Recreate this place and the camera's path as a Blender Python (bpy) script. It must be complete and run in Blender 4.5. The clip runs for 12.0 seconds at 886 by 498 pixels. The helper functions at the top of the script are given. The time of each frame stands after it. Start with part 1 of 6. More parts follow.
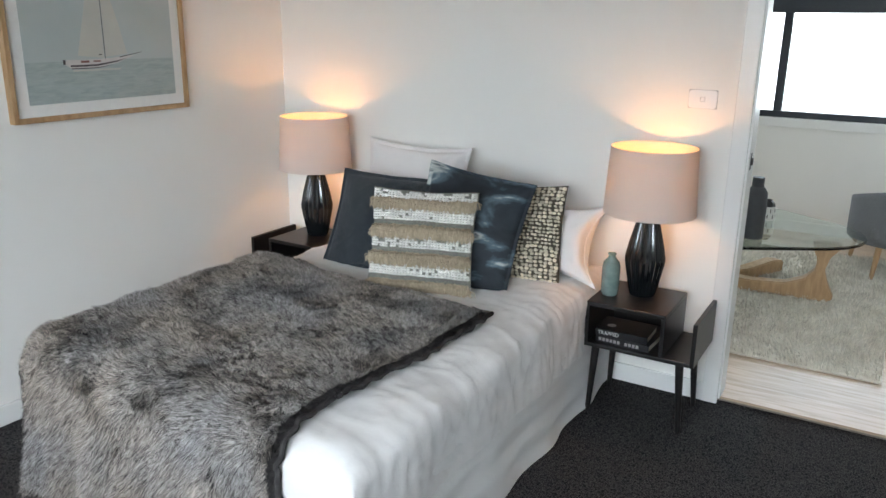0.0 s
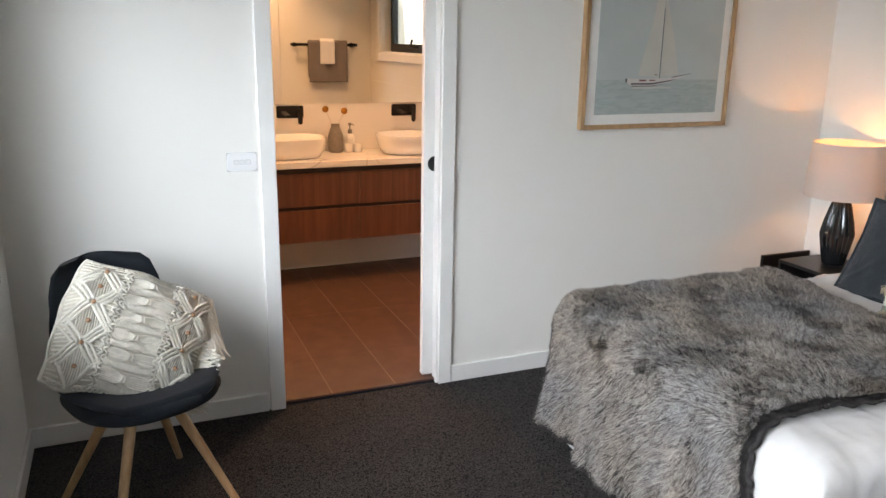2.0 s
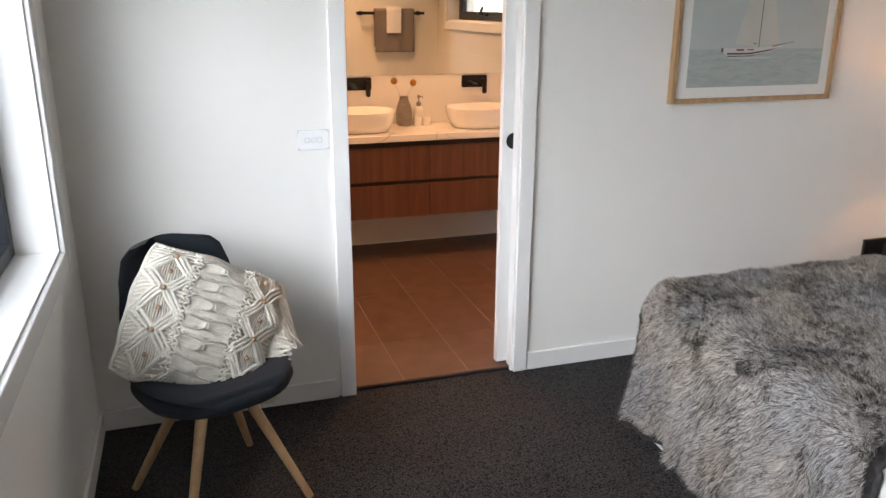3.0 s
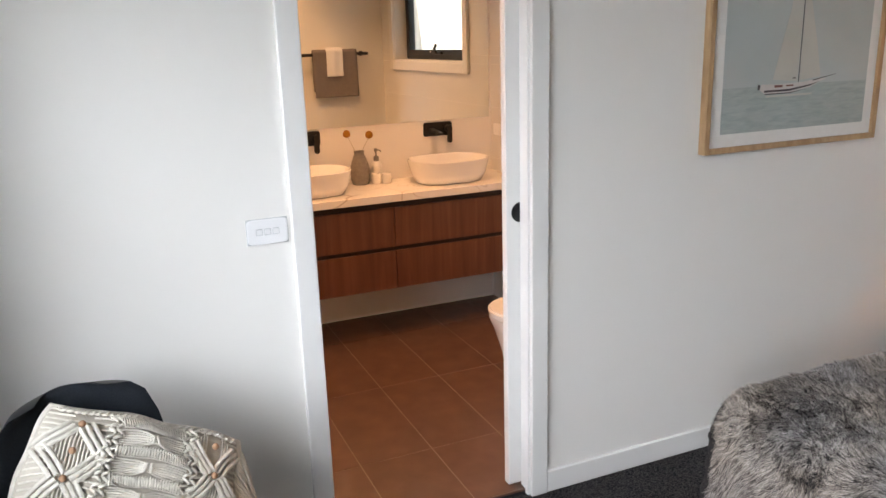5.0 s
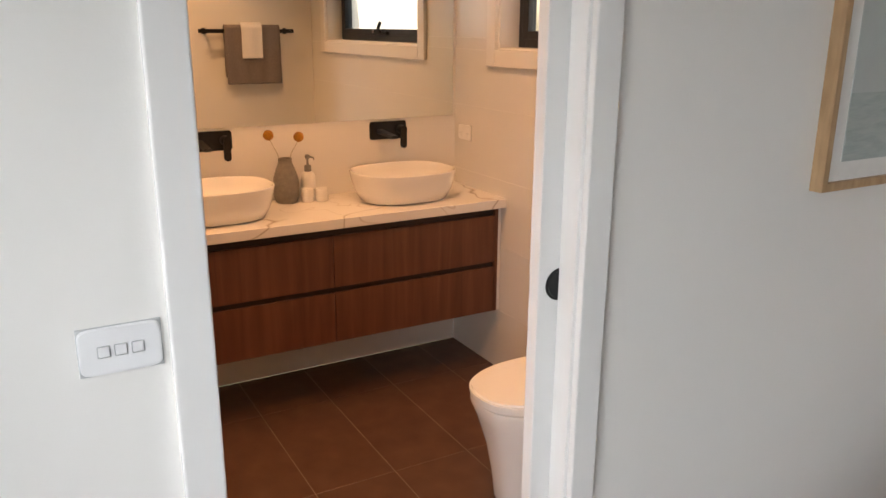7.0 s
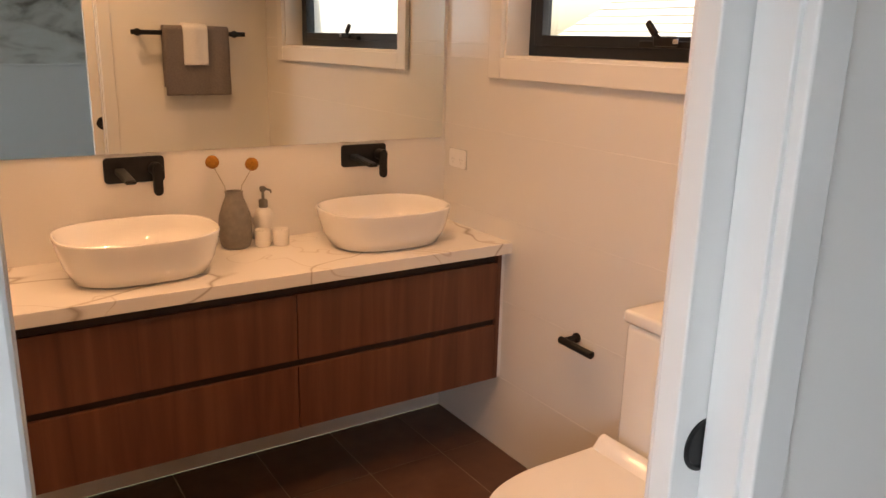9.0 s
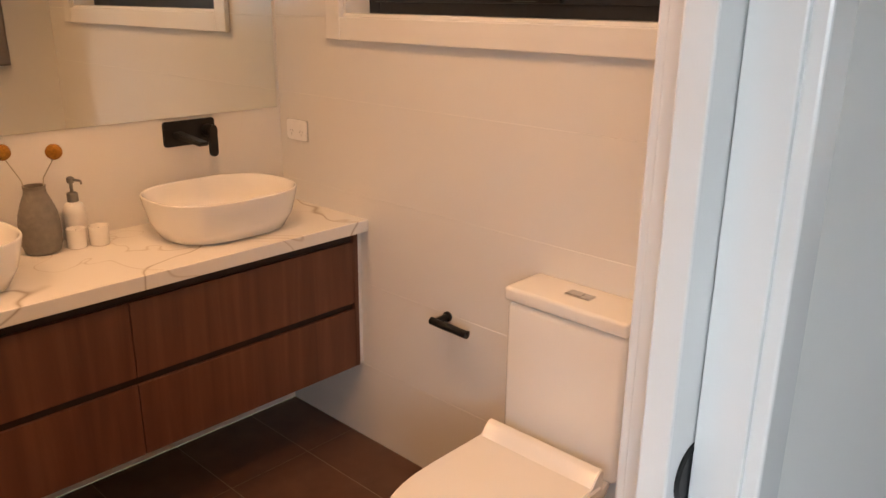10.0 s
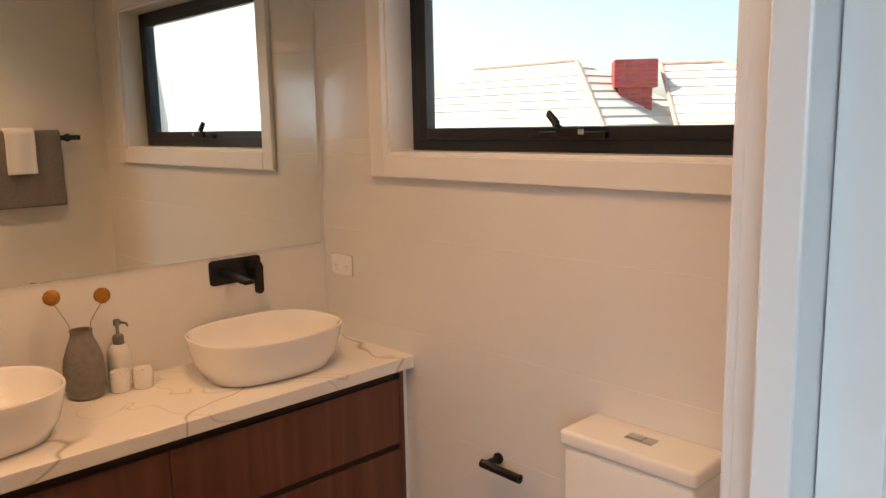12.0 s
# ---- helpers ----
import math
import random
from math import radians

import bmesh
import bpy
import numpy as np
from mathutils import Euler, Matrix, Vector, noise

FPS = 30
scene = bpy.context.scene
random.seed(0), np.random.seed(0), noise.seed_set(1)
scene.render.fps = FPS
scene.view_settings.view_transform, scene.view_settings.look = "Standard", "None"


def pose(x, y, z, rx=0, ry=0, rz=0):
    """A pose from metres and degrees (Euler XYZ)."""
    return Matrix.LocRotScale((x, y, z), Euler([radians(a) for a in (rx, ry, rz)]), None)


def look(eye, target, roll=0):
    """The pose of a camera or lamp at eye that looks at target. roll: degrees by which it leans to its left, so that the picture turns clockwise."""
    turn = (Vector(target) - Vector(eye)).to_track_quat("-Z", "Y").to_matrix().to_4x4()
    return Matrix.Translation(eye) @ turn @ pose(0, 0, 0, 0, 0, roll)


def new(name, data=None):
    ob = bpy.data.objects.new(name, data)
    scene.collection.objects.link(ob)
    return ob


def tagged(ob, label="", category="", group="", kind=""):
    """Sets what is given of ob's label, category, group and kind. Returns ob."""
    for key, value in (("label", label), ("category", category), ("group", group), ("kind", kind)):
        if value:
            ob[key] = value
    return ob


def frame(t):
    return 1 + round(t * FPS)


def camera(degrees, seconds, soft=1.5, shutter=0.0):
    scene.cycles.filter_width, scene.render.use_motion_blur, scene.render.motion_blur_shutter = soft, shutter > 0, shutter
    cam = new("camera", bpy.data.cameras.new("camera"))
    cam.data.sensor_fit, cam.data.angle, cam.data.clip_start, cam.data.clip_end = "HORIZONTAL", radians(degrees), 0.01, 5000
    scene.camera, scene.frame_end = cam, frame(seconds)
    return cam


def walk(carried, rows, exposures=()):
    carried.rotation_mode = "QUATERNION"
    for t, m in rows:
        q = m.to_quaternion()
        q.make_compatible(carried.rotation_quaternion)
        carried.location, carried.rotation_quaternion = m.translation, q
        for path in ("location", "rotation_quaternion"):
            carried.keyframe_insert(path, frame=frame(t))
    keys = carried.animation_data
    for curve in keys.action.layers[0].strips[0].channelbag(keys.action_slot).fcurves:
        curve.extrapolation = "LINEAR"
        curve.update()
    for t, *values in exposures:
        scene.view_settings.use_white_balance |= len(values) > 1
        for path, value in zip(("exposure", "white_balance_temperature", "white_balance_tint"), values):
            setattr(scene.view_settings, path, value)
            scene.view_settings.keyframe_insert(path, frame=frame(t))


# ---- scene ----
cam = camera(59.3, 12.0)
PATH = [
    (0, (0.223, -0.007, 1.636), (-0.75, 1.647, 1.074), 0.8),
    (0.5, (0.347, -0.13, 1.595), (-0.866, 1.366, 1.055), 0.1),
    (1, (0.388, -0.258, 1.611), (-1.093, 0.972, 1.068), -0.3),
    (1.5, (0.452, -0.234, 1.653), (-1.234, 0.697, 1.115), 0.2),
    (2, (0.457, -0.269, 1.632), (-1.327, 0.468, 1.112), 0.9),
    (2.5, (0.389, -0.303, 1.634), (-1.435, 0.3, 1.078), 0.7),
    (2.7, (0.333, -0.295, 1.641), (-1.488, 0.286, 1.053), 0.4),
    (4.3, (-0.168, -0.224, 1.628), (-1.951, 0.453, 1.027), -0.2),
    (4.5, (-0.251, -0.21, 1.633), (-2.036, 0.476, 1.048), -0.9),
    (5, (-0.567, -0.223, 1.662), (-2.343, 0.534, 1.141), -1.8),
    (5.5, (-0.808, -0.12, 1.627), (-2.574, 0.677, 1.132), -1.1),
    (6, (-1.103, 0.05, 1.628), (-2.855, 0.872, 1.12), 0.9),
    (6.5, (-1.351, 0.091, 1.594), (-3.087, 0.922, 1.048), 1.1),
    (7, (-1.634, 0.071, 1.605), (-3.311, 1.012, 1.054), 0.3),
    (7.2, (-1.731, 0.082, 1.6), (-3.377, 1.08, 1.055), 0.5),
    (8.8, (-2.262, 0.296, 1.563), (-3.904, 1.308, 1.036), 1.6),
    (9, (-2.336, 0.3, 1.559), (-3.957, 1.352, 1.042), 1.4),
    (9.5, (-2.498, 0.33, 1.576), (-3.978, 1.568, 1.05), 0.8),
    (10, (-2.598, 0.345, 1.562), (-3.901, 1.734, 0.95), 0.6),
    (10.5, (-2.664, 0.358, 1.549), (-3.844, 1.825, 0.874), 0.1),
    (11, (-2.682, 0.357, 1.549), (-3.803, 1.882, 0.903), 0.4),
    (11.5, (-2.675, 0.383, 1.576), (-3.886, 1.905, 1.112), -0.3),
    (12, (-2.659, 0.381, 1.604), (-4.084, 1.747, 1.283), -1.2),
]
EXPOSURES = [(0, 1.33, 6550, 5), (2, 1.34, 6900, 9), (4.5, 1.29, 6950, 12), (5.5, 1.18, 7000, 12), (7.2, 0.94, 7250, 12), (9, 0.86, 6850, 10), (10.5, 0.92, 6400, 7), (11.2, 0.95, 6100, 6), (12, 0.70, 6050, 3)]

walk(cam, [(t, look(eye, target, roll)) for t, eye, target, roll in PATH], EXPOSURES)

# ---- light ----
world = bpy.data.worlds.new("sky")
scene.world = world
world.use_nodes = True
wn = world.node_tree
sky = wn.nodes.new("ShaderNodeTexSky")
sky.sky_type, sky.sun_disc = "NISHITA", False
sky.sun_elevation, sky.sun_rotation = radians(51), radians(270)
sky.dust_density = 2.0
wn.links.new(sky.outputs[0], wn.nodes["Background"].inputs[0])
wn.nodes["Background"].inputs[1].default_value = 0.15


def lamp(name, kind, m, energy, color, **more):
    data = bpy.data.lights.new(name, kind)
    data.energy, data.color = energy, color
    for key, value in more.items():
        if key == "size": data.size = value
        elif key == "size_y": data.shape, data.size_y = "RECTANGLE", value
        elif key == "soft": data.shadow_soft_size = value
        elif key == "cone": data.spot_size, data.spot_blend = radians(value), 0.7
        elif key == "spread": data.spread = radians(value)
        elif key == "angle": data.angle = radians(value)
    ob = new(name, data)
    ob.matrix_world = m
    return ob


DAY = (0.80, 0.885, 1.0)
WARM = (1.0, 0.515, 0.245)
BULB = (1.0, 0.43, 0.125)
lamp("sun", "SUN", look((-9, -1.2, 11), (0, 0, 0)), 5.0, (1.0, 0.92, 0.80), angle=0.5)
# area lamps added outside the glass stand in for daylight
lamp("window_light", "AREA", look((0.10, -2.5, 2.44), (-1.55, 3.0, 0.65)), 55, DAY, size=3.4, size_y=2.0, spread=118)
lamp("lounge_window_light", "AREA", look((-0.05, 6.95, 1.54), (-0.05, 4.0, 1.2)), 30, DAY, size=3.8, size_y=1.2)
# warm bathroom downlights and the two bedside bulbs
for dx, dy, watts in ((-3.42, 0.90, 22), (-4.20, 1.30, 19), (-3.60, -0.25, 11), (-4.55, 0.25, 19)):
    lamp("downlight_beam", "SPOT", look((dx, dy, 2.49), (dx, dy, 0)), watts, WARM, cone=125, soft=0.06)
LAMPS = ((-2.466, 3.205), (-0.655, 3.205))
for lx, ly in LAMPS:
    lamp("bulb_light", "POINT", pose(lx, ly, 1.040), 1.6, BULB, soft=0.016)


# ---- materials ----
def material(name, base, rough=0.5, metal=0.0, vary=0.0, scale=30.0, bump=0.0, bump_scale=200.0, second=None, spec=0.5, **more):
    m = bpy.data.materials.new(name)
    m.use_nodes = True
    nt = m.node_tree
    b = nt.nodes["Principled BSDF"]
    b.inputs["Base Color"].default_value = (*base, 1)
    b.inputs["Roughness"].default_value, b.inputs["Metallic"].default_value = rough, metal
    b.inputs["Specular IOR Level"].default_value = spec
    co = nt.nodes.new("ShaderNodeTexCoord")
    if vary or second:
        n1, ramp = nt.nodes.new("ShaderNodeTexNoise"), nt.nodes.new("ShaderNodeValToRGB")
        n1.inputs["Scale"].default_value, n1.inputs["Detail"].default_value = scale, 6
        nt.links.new(co.outputs["Object"], n1.inputs["Vector"])
        nt.links.new(n1.outputs[0], ramp.inputs[0])
        lo = second or tuple(c * (1 - vary) for c in base)
        ramp.color_ramp.elements[0].color, ramp.color_ramp.elements[1].color = (*lo, 1), (*base, 1)
        ramp.color_ramp.elements[0].position, ramp.color_ramp.elements[1].position = 0.32, 0.68
        nt.links.new(ramp.outputs[0], b.inputs["Base Color"])
    if bump:
        n2, bp = nt.nodes.new("ShaderNodeTexNoise"), nt.nodes.new("ShaderNodeBump")
        n2.inputs["Scale"].default_value, n2.inputs["Detail"].default_value = bump_scale, 4
        bp.inputs["Strength"].default_value, bp.inputs["Distance"].default_value = bump, 0.004
        nt.links.new(co.outputs["Object"], n2.inputs["Vector"])
        nt.links.new(n2.outputs[0], bp.inputs["Height"])
        nt.links.new(bp.outputs[0], b.inputs["Normal"])
    for key, value in more.items():
        b.inputs[key.replace("_", " ")].default_value = value
    return m


def nodes_of(m):
    return m.node_tree, m.node_tree.nodes["Principled BSDF"]


def link_noise_colour(m, stops, scale, stretch=(1, 1, 1), detail=8, distortion=0.0, coords="Object"):
    """Colour from stretched noise through a ramp of (position, colour)."""
    nt, b = nodes_of(m)
    co, mp = nt.nodes.new("ShaderNodeTexCoord"), nt.nodes.new("ShaderNodeMapping")
    n, r = nt.nodes.new("ShaderNodeTexNoise"), nt.nodes.new("ShaderNodeValToRGB")
    mp.inputs["Scale"].default_value = stretch
    n.inputs["Scale"].default_value, n.inputs["Detail"].default_value = scale, detail
    n.inputs["Distortion"].default_value = distortion
    nt.links.new(co.outputs[coords], mp.inputs[0])
    nt.links.new(mp.outputs[0], n.inputs["Vector"])
    nt.links.new(n.outputs[0], r.inputs[0])
    while len(r.color_ramp.elements) < len(stops):
        r.color_ramp.elements.new(0.5)
    for e, (p, c) in zip(r.color_ramp.elements, stops):
        e.position, e.color = p, (*c, 1)
    nt.links.new(r.outputs[0], b.inputs["Base Color"])
    return r, n


def random_tint(m, amount, source="Object Info", output="Random"):
    """Lightens and darkens each piece a little."""
    nt, b = nodes_of(m)
    info = nt.nodes.new("ShaderNodeObjectInfo" if source == "Object Info" else "ShaderNodeNewGeometry")
    rng, hsv = nt.nodes.new("ShaderNodeMapRange"), nt.nodes.new("ShaderNodeHueSaturation")
    rng.inputs["To Min"].default_value, rng.inputs["To Max"].default_value = 1 - amount, 1 + amount
    nt.links.new(info.outputs[output], rng.inputs["Value"])
    nt.links.new(rng.outputs[0], hsv.inputs["Value"])
    old = b.inputs["Base Color"].links
    if old:
        nt.links.new(old[0].from_socket, hsv.inputs["Color"])
    else:
        hsv.inputs["Color"].default_value = b.inputs["Base Color"].default_value
    nt.links.new(hsv.outputs[0], b.inputs["Base Color"])


def weave(m, scale, strength, dist=0.002):
    """Bump of crossed threads."""
    nt, b = nodes_of(m)
    co = nt.nodes.new("ShaderNodeTexCoord")
    last = None
    for axis in ("X", "Z"):
        w = nt.nodes.new("ShaderNodeTexWave")
        w.bands_direction = axis
        w.inputs["Scale"].default_value, w.inputs["Distortion"].default_value = scale, 1.5
        nt.links.new(co.outputs["Object"], w.inputs["Vector"])
        bp = nt.nodes.new("ShaderNodeBump")
        bp.inputs["Strength"].default_value, bp.inputs["Distance"].default_value = strength, dist
        nt.links.new(w.outputs["Fac"], bp.inputs["Height"])
        if last: nt.links.new(last.outputs[0], bp.inputs["Normal"])
        last = bp
    nt.links.new(last.outputs[0], b.inputs["Normal"])


M_WALL = material("wall_paint", (0.84, 0.822, 0.785), 0.6, vary=0.025, scale=1.3, bump=0.06, bump_scale=260)
M_CEIL = material("ceiling_paint", (0.88, 0.865, 0.84), 0.8, vary=0.02, scale=2, bump=0.05, bump_scale=180)
M_TRIM = material("gloss_trim", (0.83, 0.82, 0.80), 0.27, vary=0.02, scale=4)
M_CARPET = material("loop_carpet", (0.030, 0.030, 0.034), 0.95, spec=0.12)
M_FTILE = material("brown_stone_tile", (0.135, 0.100, 0.082), 0.42, bump=0.08, bump_scale=90)
link_noise_colour(M_FTILE, [(0.3, (0.094, 0.046, 0.031)), (0.55, (0.120, 0.062, 0.043)), (0.75, (0.145, 0.078, 0.055))], 9, detail=10)
random_tint(M_FTILE, 0.06)
M_GROUT = material("grey_grout", (0.30, 0.25, 0.21), 0.9, vary=0.2, scale=60, bump=0.2)
M_WTILE = material("white_wall_tile", (0.775, 0.762, 0.74), 0.16, vary=0.015, scale=3, bump=0.02, bump_scale=9)
M_WGROUT = material("white_grout", (0.90, 0.88, 0.85), 0.85, vary=0.06, scale=50)
M_CERAMIC = material("white_ceramic", (0.86, 0.85, 0.83), 0.12, vary=0.01, scale=4, Coat_Weight=0.5, Coat_Roughness=0.05)
M_BLACK = material("matte_black_metal", (0.012, 0.012, 0.013), 0.42, metal=0.3, vary=0.3, scale=40, bump=0.04, bump_scale=300)
M_CHROME = material("brushed_chrome", (0.70, 0.70, 0.70), 0.22, metal=1.0, vary=0.1, scale=80)
M_MIRROR = material("mirror_silver", (0.86, 0.89, 0.86), 0.012, metal=1.0)
M_GLASS = material("clear_glass", (1, 1, 1), 0.0, Transmission_Weight=1.0, IOR=1.45)
M_TABLEGLASS = material("green_edge_glass", (0.80, 0.92, 0.88), 0.01, Transmission_Weight=1.0, IOR=1.5)
M_FRAME = material("dark_aluminium", (0.020, 0.024, 0.032), 0.38, metal=0.2, vary=0.2, scale=60)
M_QUARTZ = material("veined_quartz", (0.82, 0.80, 0.77), 0.14)
M_WALNUT = material("reddish_walnut_veneer", (0.2, 0.09, 0.05), 0.42, bump=0.05, bump_scale=120)
link_noise_colour(M_WALNUT, [(0.25, (0.088, 0.031, 0.017)), (0.5, (0.132, 0.050, 0.027)), (0.78, (0.185, 0.078, 0.043))], 2.6, stretch=(9, 9, 0.6), detail=5, distortion=0.5)
random_tint(M_WALNUT, 0.07)
M_RECESS = material("recess_shade_brown", (0.028, 0.014, 0.010), 0.6, vary=0.3, scale=30)
M_OAK = material("pale_oak", (0.46, 0.29, 0.15), 0.45, bump=0.06, bump_scale=200)
link_noise_colour(M_OAK, [(0.3, (0.36, 0.215, 0.105)), (0.55, (0.46, 0.29, 0.15)), (0.75, (0.54, 0.36, 0.20))], 5, stretch=(9, 9, 1.5), detail=8, distortion=0.3)
M_BEECH = material("beech_wood", (0.50, 0.31, 0.16), 0.4, bump=0.04, bump_scale=160)
link_noise_colour(M_BEECH, [(0.3, (0.42, 0.25, 0.12)), (0.7, (0.56, 0.36, 0.19))], 7, stretch=(8, 8, 1), detail=6)
M_PLANK = material("limed_oak_floor", (0.52, 0.38, 0.26), 0.32, bump=0.05, bump_scale=90)
link_noise_colour(M_PLANK, [(0.3, (0.40, 0.28, 0.18)), (0.5, (0.52, 0.385, 0.27)), (0.75, (0.62, 0.48, 0.36))], 4, stretch=(1, 9, 9), detail=9, distortion=0.5)
random_tint(M_PLANK, 0.07)
M_BLACKWOOD = material("black_stained_wood", (0.014, 0.012, 0.012), 0.38, bump=0.10, bump_scale=140, second=(0.006, 0.005, 0.005), scale=25)
M_GLAZE = material("black_glaze", (0.008, 0.010, 0.012), 0.16, vary=0.3, scale=20, Coat_Weight=0.6)
M_BRASS = material("dark_bronze", (0.10, 0.07, 0.045), 0.35, metal=1.0, vary=0.2, scale=60)
M_CELADON = material("celadon_glaze", (0.20, 0.27, 0.25), 0.15, second=(0.14, 0.20, 0.19), scale=30, Coat_Weight=0.4)
M_LINEN = material("white_bed_linen", (0.74, 0.715, 0.70), 0.85, vary=0.03, scale=6, bump=0.25, bump_scale=45, Sheen_Weight=0.2)
M_VALANCE = material("white_valance_cotton", (0.76, 0.745, 0.73), 0.9, vary=0.04, scale=8, bump=0.3, bump_scale=70)
M_PILLOW = material("white_pillow_cotton", (0.80, 0.76, 0.745), 0.85, vary=0.03, scale=8, bump=0.25, bump_scale=60)
M_NAVY = material("slate_navy_linen", (0.022, 0.030, 0.040), 0.9, vary=0.25, scale=90, Sheen_Weight=0.15)
weave(M_NAVY, 160, 0.35)
M_WATER = material("watercolour_fabric", (0.03, 0.05, 0.08), 0.75, bump=0.15, bump_scale=120)
link_noise_colour(M_WATER, [(0.36, (0.006, 0.009, 0.014)), (0.50, (0.014, 0.022, 0.032)), (0.57, (0.09, 0.13, 0.16)), (0.62, (0.46, 0.47, 0.45)), (0.67, (0.05, 0.07, 0.09))], 2.9, stretch=(1.0, 1, 2.8), detail=7, distortion=0.7)
M_CREAM = material("cream_cotton_cord", (0.74, 0.695, 0.61), 0.9, vary=0.15, scale=60, bump=0.5, bump_scale=420)
random_tint(M_CREAM, 0.08, "g", "Random Per Island")
M_CREAMBASE = material("cream_cotton_cover", (0.55, 0.50, 0.42), 0.95, vary=0.12, scale=40, bump=0.5, bump_scale=200)
M_BEAD = material("wooden_bead", (0.45, 0.26, 0.15), 0.5, vary=0.2, scale=60)
M_TAN = material("tan_wool_fringe", (0.46, 0.37, 0.26), 0.95, vary=0.2, scale=80)
random_tint(M_TAN, 0.25, "g", "Random Per Island")
M_KNOT = material("white_wool_knot", (0.84, 0.82, 0.78), 0.95, vary=0.15, scale=90, bump=0.4, bump_scale=300)
random_tint(M_KNOT, 0.12, "g", "Random Per Island")
M_GREYWEAVE = material("grey_woven_wool", (0.30, 0.29, 0.25), 0.95, second=(0.17, 0.17, 0.15), scale=160)
weave(M_GREYWEAVE, 90, 0.6)
M_DOTBASE = material("brown_black_woven_cover", (0.085, 0.070, 0.050), 0.9, vary=0.3, scale=90)
M_DOT = material("cream_fabric_pebble", (0.72, 0.64, 0.50), 0.9, second=(0.56, 0.48, 0.36), scale=30, bump=0.3)
random_tint(M_DOT, 0.3, "g", "Random Per Island")
M_SHADE = bpy.data.materials.new("linen_lampshade")
M_CHAIR = material("charcoal_felt", (0.016, 0.020, 0.026), 0.92, vary=0.35, scale=260, bump=0.25, bump_scale=500, spec=0.15, Sheen_Weight=0.06)
M_SHELL = material("black_plastic", (0.012, 0.013, 0.015), 0.5, vary=0.2, scale=50)
M_SWITCH = material("white_plastic", (0.85, 0.85, 0.85), 0.3, vary=0.02, scale=20)
M_SWEDGE = material("grey_surround_and_shadow_rim", (0.50, 0.51, 0.51), 0.4, vary=0.05, scale=30)
M_PAPER = material("white_mat_board", (0.78, 0.77, 0.74), 0.8, vary=0.03, scale=40)
M_SKY = material("printed_pale_sky", (0.46, 0.52, 0.52), 0.7)
link_noise_colour(M_SKY, [(0.3, (0.43, 0.475, 0.465)), (0.7, (0.48, 0.52, 0.505))], 3, stretch=(1, 1, 1.5))
M_SEA = material("printed_grey_sea", (0.36, 0.42, 0.41), 0.7)
link_noise_colour(M_SEA, [(0.3, (0.33, 0.38, 0.37)), (0.5, (0.38, 0.43, 0.415)), (0.72, (0.43, 0.47, 0.45))], 14, stretch=(1, 1, 6), detail=8, distortion=0.6)
M_SAIL = material("printed_cream_sail", (0.56, 0.545, 0.49), 0.7, vary=0.08, scale=9)
M_HULL = material("printed_white_hull", (0.62, 0.58, 0.55), 0.7, vary=0.1, scale=40)
M_INK = material("printed_dark_ink", (0.10, 0.085, 0.085), 0.7, vary=0.3, scale=90)
M_INKRED = material("printed_brown_ink", (0.26, 0.12, 0.10), 0.7, vary=0.3, scale=90)
M_BOOK = material("black_book_cover", (0.010, 0.010, 0.012), 0.35, vary=0.4, scale=50)
M_PAGES = material("book_pages", (0.55, 0.50, 0.42), 0.9, vary=0.15, scale=120)
M_PRINTWHITE = material("white_print", (0.70, 0.70, 0.68), 0.6, vary=0.05, scale=60)
M_PRINTGREY = material("grey_print", (0.35, 0.33, 0.32), 0.6, vary=0.05, scale=60)
M_VASE = material("grey_stoneware", (0.22, 0.20, 0.175), 0.55, vary=0.2, scale=45, bump=0.2, bump_scale=260)
M_STEM = material("dry_stem", (0.50, 0.46, 0.36), 0.8, vary=0.2, scale=80)
M_BALL = material("ochre_billy_button", (0.44, 0.20, 0.02), 0.95, vary=0.35, scale=160, bump=1.0, bump_scale=260)
M_SOAP = material("white_soap_ceramic", (0.78, 0.77, 0.75), 0.35, vary=0.05, scale=50)
M_PUMP = material("pewter_pump", (0.30, 0.29, 0.27), 0.3, metal=0.9, vary=0.15, scale=50)
M_WAX = material("white_candle_wax", (0.86, 0.84, 0.80), 0.5, vary=0.04, scale=30, Subsurface_Weight=0.2)
M_FROST = material("frosted_white_glass", (0.88, 0.865, 0.84), 0.2, vary=0.03, scale=40)
M_TOWEL = material("taupe_towel", (0.23, 0.20, 0.185), 0.95, vary=0.2, scale=120, bump=0.7, bump_scale=420)
M_TOWELW = material("white_towel", (0.86, 0.85, 0.84), 0.95, vary=0.06, scale=120, bump=0.7, bump_scale=420)
M_RUG = material("ivory_shag_wool", (0.74, 0.70, 0.62), 0.95, second=(0.58, 0.53, 0.45), scale=9)
random_tint(M_RUG, 0.2, "g", "Random Per Island")
M_SOFA = material("grey_upholstery", (0.17, 0.175, 0.185), 0.9, vary=0.2, scale=150, bump=0.25, bump_scale=350)
M_POT = material("white_glazed_pot", (0.68, 0.67, 0.62), 0.3, vary=0.06, scale=30)
M_POTBAND = material("dark_pot_glaze", (0.02, 0.02, 0.022), 0.2, vary=0.2, scale=30)
M_GREYVASE = material("dark_grey_vase", (0.035, 0.038, 0.045), 0.6, vary=0.2, scale=30)
M_ROOF = material("pale_concrete_roof_tile", (0.82, 0.76, 0.62), 0.85, second=(0.74, 0.66, 0.52), scale=3)
random_tint(M_ROOF, 0.10)
